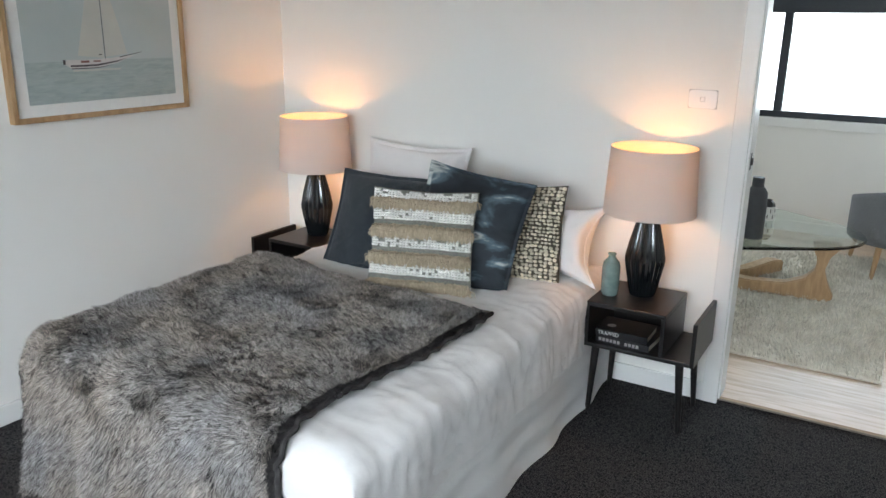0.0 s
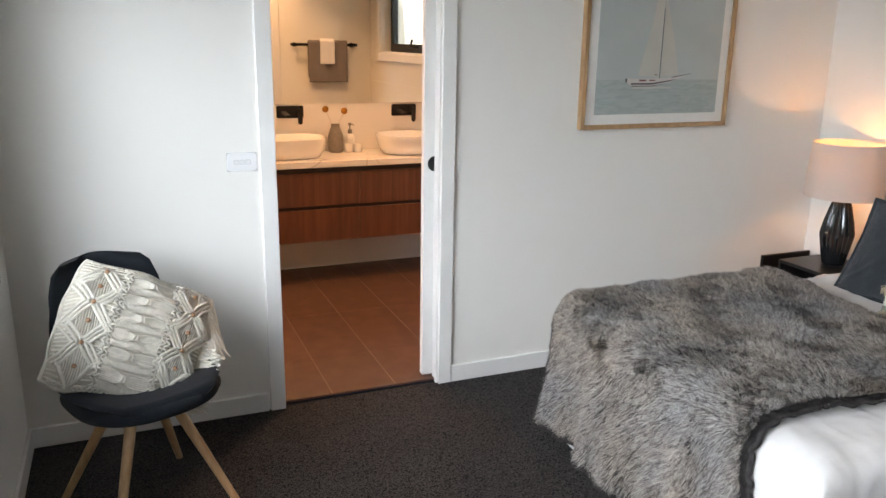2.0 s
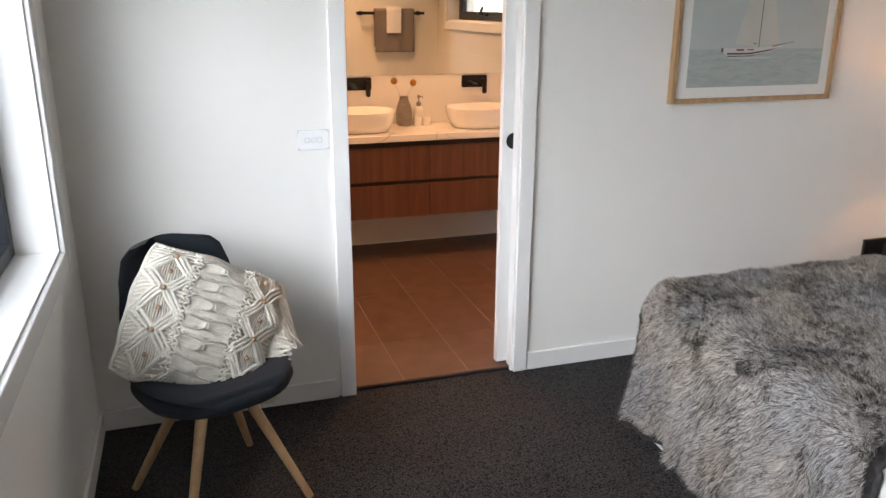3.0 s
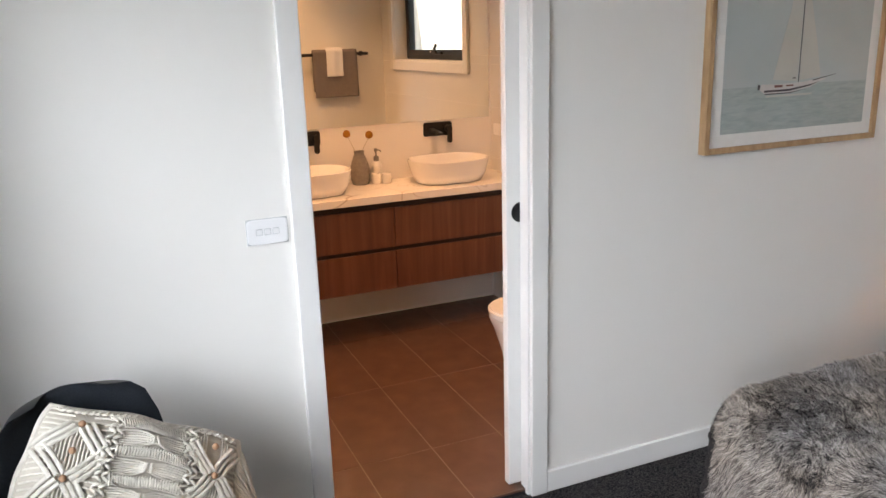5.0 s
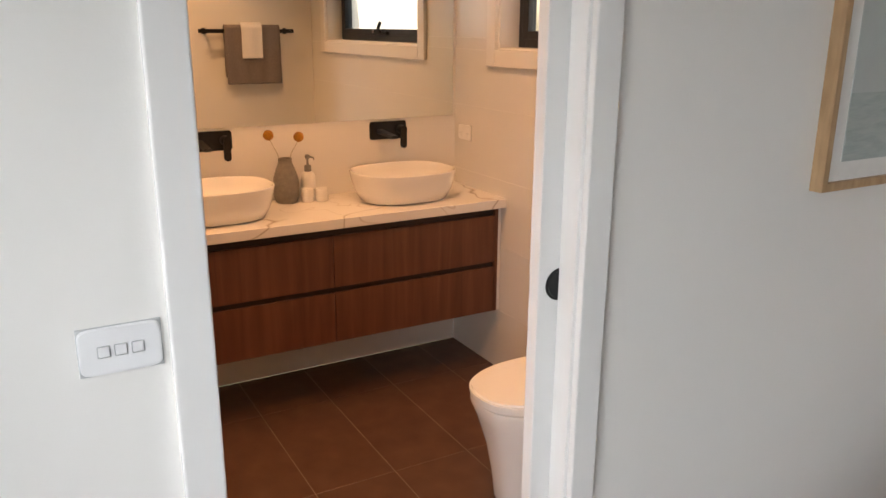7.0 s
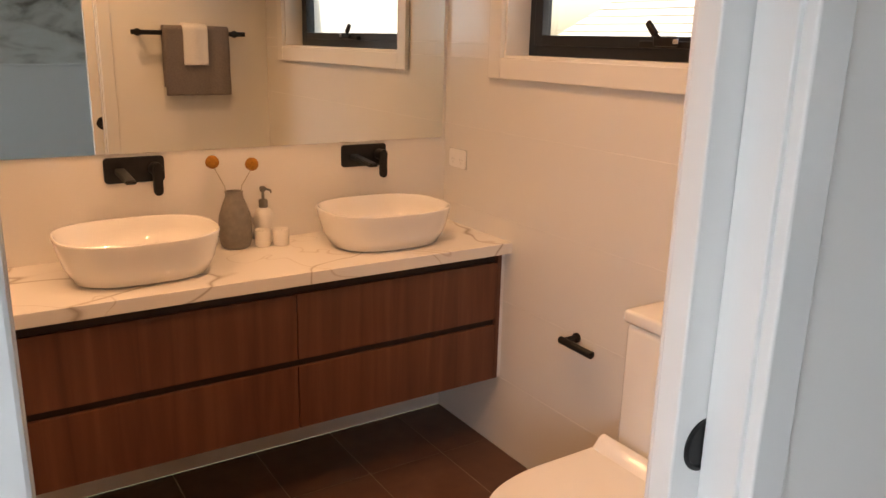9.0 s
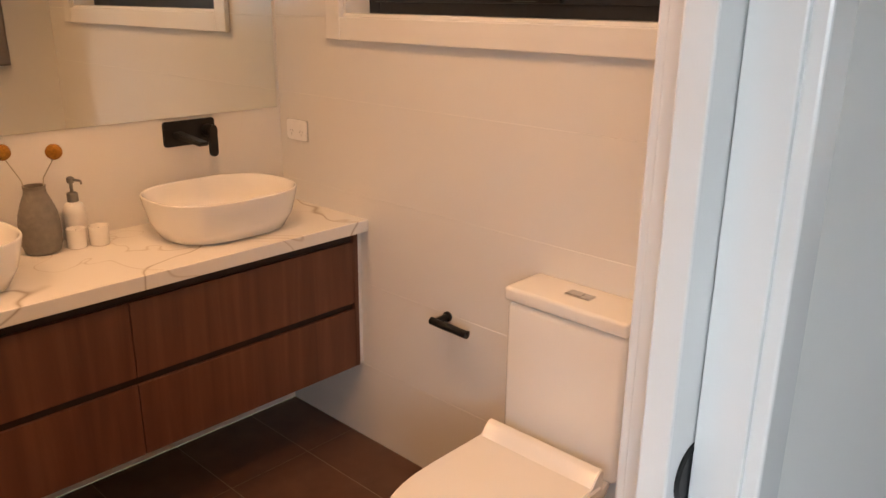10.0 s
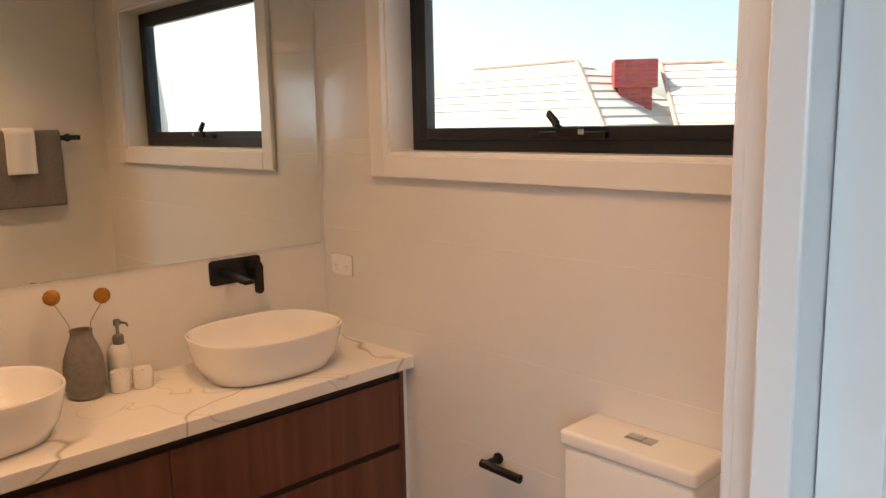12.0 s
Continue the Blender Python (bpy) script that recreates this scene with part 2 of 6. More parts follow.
M_RIDGE = material("ridge_tile", (0.70, 0.46, 0.34), 0.85, vary=0.25, scale=5)
M_BRICK = material("red_brick", (0.62, 0.10, 0.085), 0.85, vary=0.25, scale=8, bump=0.3)
random_tint(M_BRICK, 0.12)
M_MORTAR = material("mortar", (0.42, 0.37, 0.32), 0.9, vary=0.1, scale=30)
M_RENDER = material("cream_render", (0.70, 0.66, 0.56), 0.9, vary=0.05, scale=2, bump=0.2, bump_scale=60)
M_GROUND = material("garden_ground", (0.10, 0.10, 0.06), 0.95, second=(0.05, 0.07, 0.03), scale=2)
M_ARTPRINT = material("dune_print", (0.45, 0.47, 0.45), 0.7)
link_noise_colour(M_ARTPRINT, [(0.30, (0.20, 0.18, 0.15)), (0.40, (0.46, 0.44, 0.39)), (0.52, (0.66, 0.65, 0.59)), (0.7, (0.74, 0.74, 0.70))], 2.6, stretch=(1, 1, 2.2), detail=10, distortion=0.5)
M_LED = bpy.data.materials.new("lit_downlight_lens")
M_LED.use_nodes = True
M_LED.node_tree.nodes["Principled BSDF"].inputs["Emission Color"].default_value = (1, 0.72, 0.42, 1)
M_LED.node_tree.nodes["Principled BSDF"].inputs["Emission Strength"].default_value = 12


def make_shade():
    """Pink-white linen that lets some of the bulb's light through."""
    M_SHADE.use_nodes = True
    nt = M_SHADE.node_tree
    nt.nodes.remove(nt.nodes["Principled BSDF"])
    d, tr, mix = nt.nodes.new("ShaderNodeBsdfDiffuse"), nt.nodes.new("ShaderNodeBsdfTranslucent"), nt.nodes.new("ShaderNodeMixShader")
    co, n, r, mp = nt.nodes.new("ShaderNodeTexCoord"), nt.nodes.new("ShaderNodeTexNoise"), nt.nodes.new("ShaderNodeValToRGB"), nt.nodes.new("ShaderNodeMapping")
    mp.inputs["Scale"].default_value = (1, 1, 3)
    n.inputs["Scale"].default_value, n.inputs["Detail"].default_value = 120, 4
    r.color_ramp.elements[0].color, r.color_ramp.elements[1].color = (0.70, 0.635, 0.59, 1), (0.77, 0.70, 0.655, 1)
    nt.links.new(co.outputs["Object"], mp.inputs[0])
    nt.links.new(mp.outputs[0], n.inputs["Vector"])
    nt.links.new(n.outputs[0], r.inputs[0])
    nt.links.new(r.outputs[0], d.inputs[0])
    tr.inputs[0].default_value = (0.66, 0.60, 0.57, 1)
    mix.inputs[0].default_value = 0.30
    nt.links.new(d.outputs[0], mix.inputs[1])
    nt.links.new(tr.outputs[0], mix.inputs[2])
    nt.links.new(mix.outputs[0], nt.nodes["Material Output"].inputs[0])


make_shade()


def make_quartz():
    """Warm white stone with thin grey-brown veins of two sizes."""
    nt, b = nodes_of(M_QUARTZ)
    co = nt.nodes.new("ShaderNodeTexCoord")
    col = None
    for scale, width, tone, seed in ((1.25, 0.0050, (0.44, 0.39, 0.34), 4.1), (2.2, 0.0035, (0.64, 0.59, 0.54), 9.7)):
        mp, n, r, mx = nt.nodes.new("ShaderNodeMapping"), nt.nodes.new("ShaderNodeTexNoise"), nt.nodes.new("ShaderNodeValToRGB"), nt.nodes.new("ShaderNodeMix")
        mp.inputs["Location"].default_value, mp.inputs["Scale"].default_value = (seed, seed, 0), (1.0, 0.7, 1.0)
        mp.inputs["Rotation"].default_value = (0, 0, 0.5)
        n.inputs["Scale"].default_value, n.inputs["Detail"].default_value, n.inputs["Distortion"].default_value = scale, 3, 0.5
        e = r.color_ramp.elements
        e[0].position, e[0].color = 0.5 - width, (0, 0, 0, 1)
        e[1].position, e[1].color = 0.5 + width, (0, 0, 0, 1)
        mid = e.new(0.5)
        mid.color = (1, 1, 1, 1)
        mx.data_type = "RGBA"
        nt.links.new(co.outputs["Object"], mp.inputs[0])
        nt.links.new(mp.outputs[0], n.inputs["Vector"])
        nt.links.new(n.outputs[0], r.inputs[0])
        nt.links.new(r.outputs[0], mx.inputs[0])
        if col: nt.links.new(col, mx.inputs[6])
        else: mx.inputs[6].default_value = (0.82, 0.80, 0.77, 1)
        mx.inputs[7].default_value = (*tone, 1)
        col = mx.outputs[2]
    nt.links.new(col, b.inputs["Base Color"])


make_quartz()
M_FUR = material("faux_fur", (0.3, 0.27, 0.24), 0.7, spec=0.3)
M_FURBASE = material("faux_fur_backing", (0.034, 0.030, 0.029), 0.95, vary=0.3, scale=40)
M_FURTRIM = material("dark_fur_edge", (0.058, 0.052, 0.052), 0.8, vary=0.6, scale=40, spec=0.2)


def make_fur():
    """Hairs from near black to pale beige: each its own shade, in locks and in broad browner and greyer patches."""
    nt, b = nodes_of(M_FUR)
    geo, co = nt.nodes.new("ShaderNodeNewGeometry"), nt.nodes.new("ShaderNodeTexCoord")
    n, big = nt.nodes.new("ShaderNodeTexNoise"), nt.nodes.new("ShaderNodeTexNoise")
    add, r, rb, mx = nt.nodes.new("ShaderNodeMath"), nt.nodes.new("ShaderNodeValToRGB"), nt.nodes.new("ShaderNodeValToRGB"), nt.nodes.new("ShaderNodeMix")
    n.inputs["Scale"].default_value, n.inputs["Detail"].default_value = 70, 4
    big.inputs["Scale"].default_value, big.inputs["Detail"].default_value = 3.2, 3
    nt.links.new(co.outputs["Object"], n.inputs["Vector"])
    nt.links.new(co.outputs["Object"], big.inputs["Vector"])
    add.operation = "MULTIPLY_ADD"
    add.inputs[1].default_value = 0.98
    half = nt.nodes.new("ShaderNodeMath")
    half.operation, half.inputs[1].default_value, half.inputs[2].default_value = "MULTIPLY_ADD", 0.50, 0.25
    nt.links.new(n.outputs[0], half.inputs[0])
    nt.links.new(geo.outputs["Random Per Island"], add.inputs[0])
    nt.links.new(half.outputs[0], add.inputs[2])
    sub = nt.nodes.new("ShaderNodeMath")
    sub.operation, sub.inputs[1].default_value = "SUBTRACT", 0.475
    nt.links.new(add.outputs[0], sub.inputs[0])
    nt.links.new(sub.outputs[0], r.inputs[0])
    stops = [(0.14, (0.020, 0.018, 0.019)), (0.31, (0.13, 0.115, 0.108)), (0.50, (0.385, 0.350, 0.326)), (0.80, (0.70, 0.665, 0.635))]
    while len(r.color_ramp.elements) < 4: r.color_ramp.elements.new(0.5)
    for e, (p, c) in zip(r.color_ramp.elements, stops):
        e.position, e.color = p, (*c, 1)
    rb.color_ramp.elements[0].position, rb.color_ramp.elements[0].color = 0.36, (0.84, 0.85, 0.88, 1)
    rb.color_ramp.elements[1].position, rb.color_ramp.elements[1].color = 0.62, (1.0, 0.925, 0.85, 1)
    nt.links.new(big.outputs[0], rb.inputs[0])
    mx.data_type, mx.blend_type = "RGBA", "MULTIPLY"
    mx.inputs[0].default_value = 1
    nt.links.new(r.outputs[0], mx.inputs[6])
    nt.links.new(rb.outputs[0], mx.inputs[7])
    nt.links.new(mx.outputs[2], b.inputs["Base Color"])


make_fur()


def make_carpet():
    """Dark loops in rows: each loop its own shade, with dark gaps between."""
    nt, b = nodes_of(M_CARPET)
    co, mp, vo = nt.nodes.new("ShaderNodeTexCoord"), nt.nodes.new("ShaderNodeMapping"), nt.nodes.new("ShaderNodeTexVoronoi")
    r, mx, bp, n, big = nt.nodes.new("ShaderNodeValToRGB"), nt.nodes.new("ShaderNodeMix"), nt.nodes.new("ShaderNodeBump"), nt.nodes.new("ShaderNodeTexNoise"), nt.nodes.new("ShaderNodeValToRGB")
    mp.inputs["Scale"].default_value = (1.5, 1.0, 0.0)
    vo.inputs["Scale"].default_value, vo.inputs["Randomness"].default_value = 135, 0.75
    n.inputs["Scale"].default_value = 5
    nt.links.new(co.outputs["Object"], mp.inputs[0])
    nt.links.new(mp.outputs[0], vo.inputs["Vector"])
    nt.links.new(vo.outputs["Distance"], r.inputs[0])
    e = r.color_ramp.elements
    e[0].position, e[0].color = 0.10, (0.112, 0.104, 0.103, 1)
    e[1].position, e[1].color = 0.75, (0.011, 0.011, 0.013, 1)
    nt.links.new(co.outputs["Object"], n.inputs["Vector"])
    nt.links.new(n.outputs[0], big.inputs[0])
    big.color_ramp.elements[0].color, big.color_ramp.elements[1].color = (0.75, 0.75, 0.75, 1), (1, 1, 1, 1)
    mx.data_type, mx.blend_type = "RGBA", "MULTIPLY"
    mx.inputs[0].default_value = 1
    nt.links.new(r.outputs[0], mx.inputs[6])
    nt.links.new(big.outputs[0], mx.inputs[7])
    nt.links.new(mx.outputs[2], b.inputs["Base Color"])
    bp.invert = True
    bp.inputs["Strength"].default_value, bp.inputs["Distance"].default_value = 0.9, 0.005
    nt.links.new(vo.outputs["Distance"], bp.inputs["Height"])
    nt.links.new(bp.outputs[0], b.inputs["Normal"])


make_carpet()


# ---- shapes ----
def link(name, bm, mat, smooth=None):
    me = bpy.data.meshes.new(name)
    bm.to_mesh(me)
    bm.free()
    for m in (mat if isinstance(mat, (list, tuple)) else [mat]):
        me.materials.append(m)
    if smooth is not None:
        me.shade_smooth()
        me.set_sharp_from_angle(angle=radians(smooth))
    return me


def part(name, bm, mat, parent=None, label="", smooth=None):
    ob = new(name, link(name, bm, mat, smooth))
    if parent:
        ob.parent = parent
    if label:
        tagged(ob, label)
    return ob


def array_part(name, verts, faces, mat, parent=None, label="", smooth=None, kind=""):
    me = bpy.data.meshes.new(name)
    me.from_pydata([tuple(v) for v in verts], [], [tuple(f) for f in faces])
    me.materials.append(mat)
    if smooth is not None:
        me.shade_smooth()
        me.set_sharp_from_angle(angle=radians(smooth))
    ob = new(name, me)
    if parent: ob.parent = parent
    return tagged(ob, label, "", "", kind)


def thing(name, label, category, x=0, y=0, z=0, turn=0, group=""):
    ob = new(name)
    ob.empty_display_size = 0.1
    ob.matrix_world = pose(x, y, z, 0, 0, turn)
    return tagged(ob, label, category, group)


def box(x0, x1, y0, y1, z0, z1, bevel=0.0, seg=2, bm=None):
    own = bmesh.new()
    bmesh.ops.create_cube(own, size=1)
    for v in own.verts:
        v.co = ((x0 + x1) / 2 + v.co.x * (x1 - x0), (y0 + y1) / 2 + v.co.y * (y1 - y0), (z0 + z1) / 2 + v.co.z * (z1 - z0))
    if bevel:
        bmesh.ops.bevel(own, geom=own.edges[:], offset=bevel, segments=seg, profile=0.5, affect="EDGES")
    return join(bm, own)


def join(bm, own):
    if bm is None:
        return own
    me = bpy.data.meshes.new("tmp")
    own.to_mesh(me)
    own.free()
    bm.from_mesh(me)
    bpy.data.meshes.remove(me)
    return bm


def turned(profile, seg=32, flutes=0, depth=0.0, bm=None, squash=1.0):
    """A turned body from (radius, height) pairs; flutes: sharp ribs around it."""
    own = bmesh.new()
    rings = []
    for r, z in profile:
        ring = []
        for i in range(seg):
            a = 2 * math.pi * i / seg
            k = 1 - depth * (0.5 + 0.5 * math.cos(a * flutes)) if flutes else 1
            ring.append(own.verts.new((r * k * math.cos(a), r * k * math.sin(a) * squash, z)))
        rings.append(ring)
    for a, b in zip(rings, rings[1:]):
        for i in range(seg):
            own.faces.new((a[i], a[(i + 1) % seg], b[(i + 1) % seg], b[i]))
    own.faces.new(rings[0][::-1])
    own.faces.new(rings[-1])
    return join(bm, own)


def oval_rings(rings, seg=48, bm=None, power=2.6, close=(True, True)):
    """Stacked rounded-rectangle rings of (half width x, half width y, z, shift x, shift y)."""
    own = bmesh.new()
    made = []
    for hx, hy, z, sx, sy in rings:
        ring = []
        for i in range(seg):
            a = 2 * math.pi * i / seg
            c, s = math.cos(a), math.sin(a)
            ring.append(own.verts.new((sx + hx * math.copysign(abs(c) ** (2 / power), c), sy + hy * math.copysign(abs(s) ** (2 / power), s), z)))
        made.append(ring)
    for a, b in zip(made, made[1:]):
        for i in range(seg):
            own.faces.new((a[i], a[(i + 1) % seg], b[(i + 1) % seg], b[i]))
    if close[0]: own.faces.new(made[0][::-1])
    if close[1]: own.faces.new(made[-1])
    return join(bm, own)


def rod(p, q, r0, r1=None, seg=12, bm=None):
    """A tapered round bar from p to q."""
    r1 = r0 if r1 is None else r1
    own = bmesh.new()
    p, q = Vector(p), Vector(q)
    bmesh.ops.create_cone(own, cap_ends=True, segments=seg, radius1=r0, radius2=r1, depth=(q - p).length)
    own.transform(Matrix.Translation((p + q) / 2) @ (q - p).to_track_quat("Z", "Y").to_matrix().to_4x4())
    return join(bm, own)


def prism(points, axis, a, b, bm=None, bevel=0.0):
    """A flat outline pushed from a to b along an axis; the points lie in the two other axes."""
    own = bmesh.new()
    def at(p, d):
        return {"x": (d, p[0], p[1]), "y": (p[0], d, p[1]), "z": (p[0], p[1], d)}[axis]
    lo, hi = [own.verts.new(at(p, a)) for p in points], [own.verts.new(at(p, b)) for p in points]
    own.faces.new(lo[::-1])
    own.faces.new(hi)
    for i in range(len(points)):
        j = (i + 1) % len(points)
        own.faces.new((lo[i], lo[j], hi[j], hi[i]))
    bmesh.ops.recalc_face_normals(own, faces=own.faces[:])
    if bevel:
        bmesh.ops.bevel(own, geom=own.edges[:], offset=bevel, segments=2, affect="EDGES")
    return join(bm, own)


def grid_mesh(fn, nu, nv, closed_u=False):
    """Vertices and faces of a sheet fn(u, v), both 0 to 1."""
    verts = [fn(i / nu, j / nv) for j in range(nv + 1) for i in range(nu + (0 if closed_u else 1))]
    w = nu if closed_u else nu + 1
    faces = []
    for j in range(nv):
        for i in range(nu):
            k = (i + 1) % w
            faces.append((j * w + i, j * w + k, (j + 1) * w + k, (j + 1) * w + i))
    return verts, faces


def tubes(paths, r, sides=5):
    """Cords along the given paths, as vertices and faces."""
    verts, faces = [], []
    for path in paths:
        pts = [Vector(p) for p in path]
        start = len(verts)
        for i, p in enumerate(pts):
            d = (pts[min(i + 1, len(pts) - 1)] - pts[max(i - 1, 0)]).normalized()
            side = d.cross(Vector((0.31, 0.9, 0.17))).normalized()
            up = d.cross(side)
            for k in range(sides):
                a = 2 * math.pi * k / sides
                verts.append(p + r * (math.cos(a) * side + math.sin(a) * up))
        for i in range(len(pts) - 1):
            for k in range(sides):
                a, b = start + i * sides + k, start + i * sides + (k + 1) % sides
                faces.append((a, b, b + sides, a + sides))
        faces.append(tuple(start + k for k in range(sides))[::-1])
        faces.append(tuple(start + (len(pts) - 1) * sides + k for k in range(sides)))
    return verts, faces


def hairs(points, normals, lean, length, width, rng, spread=0.5):
    """Thin bent blades that stand on points: one island for each hair."""
    n = len(points)
    points, normals, lean = np.asarray(points), np.asarray(normals), np.asarray(lean)
    d = normals * 0.55 + lean + rng.normal(0, spread, (n, 3)) * 0.6
    d /= np.linalg.norm(d, axis=1)[:, None]
    side = np.cross(d, rng.normal(0, 1, (n, 3)))
    side /= np.linalg.norm(side, axis=1)[:, None] + 1e-9
    ln = length * rng.uniform(0.6, 1.25, n)[:, None]
    mid = points + normals * ln * 0.42 + d * ln * 0.30
    tip = points + normals * ln * 0.38 + d * ln * 0.95
    w = width
    v = np.stack([points - side * w, points + side * w, mid + side * w * 0.8, mid - side * w * 0.8, tip], 1).reshape(-1, 3)
    b = (np.arange(n) * 5)[:, None]
    quads, tris = b + np.array([0, 1, 2, 3]), b + np.array([3, 2, 4])
    return v.tolist(), quads.tolist() + tris.tolist()


def structure(name, bm, mat, label="", category="", smooth=None):
    return tagged(part(name, bm, mat, None, "", smooth), label, category or name.split("_")[0], "", "structure")


# ---- setting ----
WX, BX = -2.85, -2.98            # west wall: bedroom face, bathroom face
HY, SY, EX = 3.41, -0.73, 1.75   # headboard wall, window wall, east wall
MX, NY = -4.994, 2.02            # bathroom back wall and window wall
OL, OR, DH = 0.324, 1.068, 2.06  # bathroom doorway
CZ = 2.55
FZ = -0.02                       # carpet, a small step below the tiles

structure("floor_bedroom", box(WX - 0.02, EX + 0.1, SY - 0.1, HY + 0.03, -0.10, FZ), M_CARPET, "dark charcoal loop-pile carpet", "floor")
structure("ceiling_bedroom", box(BX, EX + 0.12, SY - 0.2, HY + 0.12, CZ, CZ + 0.12), M_CEIL, "flat white painted ceiling", "ceiling")
structure("ceiling_bathroom", box(MX - 0.12, BX - 0.001, SY - 0.2, NY + 0.18, CZ, CZ + 0.12), M_CEIL, "flat white bathroom ceiling", "ceiling")
structure("ceiling_lounge", box(-3.0, 3.2, HY + 0.121, 7.02, CZ, CZ + 0.12), M_CEIL, "flat white lounge ceiling", "ceiling")
# unseen roof block, added over the ceilings to keep light out
roof = box(BX - 0.12, 3.4, SY - 0.4, HY + 0.11, CZ + 0.121, CZ + 0.4)
box(MX - 0.3, BX - 0.121, SY - 0.4, NY + 0.22, CZ + 0.121, CZ + 0.4, bm=roof)
structure("roof", box(-3.2, 3.4, HY + 0.111, 7.3, CZ + 0.121, CZ + 0.4, bm=roof), M_FRAME, "unseen dark roof block that keeps light out", "roof")

# west wall with the sliding door's pocket
bm = box(BX, WX, SY - 0.2, OL - 0.02, -0.1, CZ)
box(BX, WX, OL - 0.02, OR + 0.02, DH, CZ, bm=bm)
box(WX - 0.024, WX, OR + 0.02, 1.95, -0.1, CZ, bm=bm)
box(BX, BX + 0.024, OR + 0.02, 1.95, -0.1, CZ, bm=bm)
box(BX, WX, 1.95, HY + 0.12, -0.1, CZ, bm=bm)
structure("wall_west", bm, M_WALL, "white painted wall with a sliding door pocket", "wall")
bm = box(BX - 0.1, -0.335, HY, HY + 0.12, -0.1, CZ)
box(-0.335, 0.54, HY, HY + 0.12, DH, CZ, bm=bm)
box(0.54, EX + 0.12, HY, HY + 0.12, -0.1, CZ, bm=bm)
structure("wall_north", bm, M_WALL, "white painted wall behind the bed", "wall")
W0, W1, WZ0, WZ1 = -2.50, 0.90, 0.84, 2.10
bm = box(BX, W0, SY - 0.2, SY, -0.1, CZ)
box(W1, EX + 0.12, SY - 0.2, SY, -0.1, CZ, bm=bm)
box(W0, W1, SY - 0.2, SY, -0.1, WZ0, bm=bm)
box(W0, W1, SY - 0.2, SY, WZ1, CZ, bm=bm)
structure("wall_south", bm, M_WALL, "white painted wall with a wide window", "wall")
structure("wall_east", box(EX, EX + 0.12, SY - 0.2, HY + 0.12, -0.1, CZ), M_WALL, "plain white painted wall", "wall")
structure("wall_bath_back", box(MX - 0.12, MX, SY - 0.2, NY + 0.18, 0, CZ), M_WTILE, "glossy white wall behind the vanity", "wall")
structure("wall_bath_south", box(MX, BX, SY - 0.2, SY - 0.05, 0, CZ), M_WTILE, "plain white bathroom wall", "wall")
B0, B1, BZ0, BZ1 = -4.62, -3.28, 1.501, 2.19
bm = box(MX, B0, NY + 0.0014, NY + 0.18, 0, CZ)
box(B1, BX, NY + 0.0014, NY + 0.18, 0, CZ, bm=bm)
box(B0, B1, NY + 0.0014, NY + 0.18, 0, BZ0, bm=bm)
box(B0, B1, NY + 0.0014, NY + 0.18, BZ1, CZ, bm=bm)
WALL_BW = structure("wall_bath_window", bm, M_WGROUT, "tiled bathroom wall under the window", "wall")
L0, L1, LZ0, LZ1 = -2.0, 1.9, 0.93, 2.15
bm = box(-3.0, L0, 6.8, 7.0, 0, CZ)
box(L1, 3.2, 6.8, 7.0, 0, CZ, bm=bm)
box(L0, L1, 6.8, 7.0, 0, LZ0, bm=bm)
box(L0, L1, 6.8, 7.0, LZ1, CZ, bm=bm)
structure("wall_lounge_north", bm, M_WALL, "white lounge wall under a wide window", "wall")
structure("wall_lounge_west", box(-3.12, -3.0, HY + 0.12, 7.0, 0, CZ), M_WALL, "plain white lounge wall", "wall")
structure("wall_lounge_east", box(3.2, 3.32, HY + 0.12, 7.0, 0, CZ), M_WALL, "plain white lounge wall", "wall")
structure("wall_lounge_south", box(EX + 0.12, 3.2, HY, HY + 0.12, 0, CZ), M_WALL, "plain white lounge wall", "wall")
FLOOR_L = structure("floor_lounge", box(-3.0, 3.2, HY + 0.03, 6.8, -0.10, -0.012), M_GROUT, "limed oak plank floor in the lounge", "floor")
FLOOR_B = structure("floor_bathroom", box(MX, WX - 0.02, SY - 0.2, NY + 0.02, -0.10, -0.0016), M_GROUT, "brown stone tiled bathroom floor", "floor")


def skirting(name, x0, x1, y0, y1, label):
    base = 0.0 if "lounge" in name else FZ
    return structure(name, box(x0, x1, y0, y1, base, base + 0.088, 0.004), M_TRIM, label, "baseboard")


SK = "white gloss painted baseboard"
skirting("baseboard_west_south", WX, WX + 0.016, SY, OL - 0.078, SK)
skirting("baseboard_west_north", WX, WX + 0.016, OR + 0.077, HY, SK)
skirting("baseboard_north", WX + 0.016, -0.386, HY - 0.016, HY, SK)
skirting("baseboard_north_east", 0.60, EX, HY - 0.016, HY, SK)
skirting("baseboard_south", WX + 0.016, EX, SY, SY + 0.016, SK)
skirting("baseboard_lounge", -3.0, 3.2, 6.784, 6.8, SK)

# bathroom doorway: linings, architraves, sliding leaf
bm = box(WX - 0.128, WX + 0.001, OL - 0.02, OL, FZ, DH, 0.002)
box(-2.9025, WX + 0.001, OR, OR + 0.02, FZ, DH, 0.002, bm=bm)
box(BX - 0.001, -2.944, OR, OR + 0.02, 0, DH, 0.002, bm=bm)
box(WX - 0.128, WX + 0.001, OL - 0.02, OR + 0.02, DH - 0.02, DH, 0.002, bm=bm)
structure("trim_bath_jamb", bm, M_TRIM, "white gloss door lining of the bathroom doorway", "door lining")


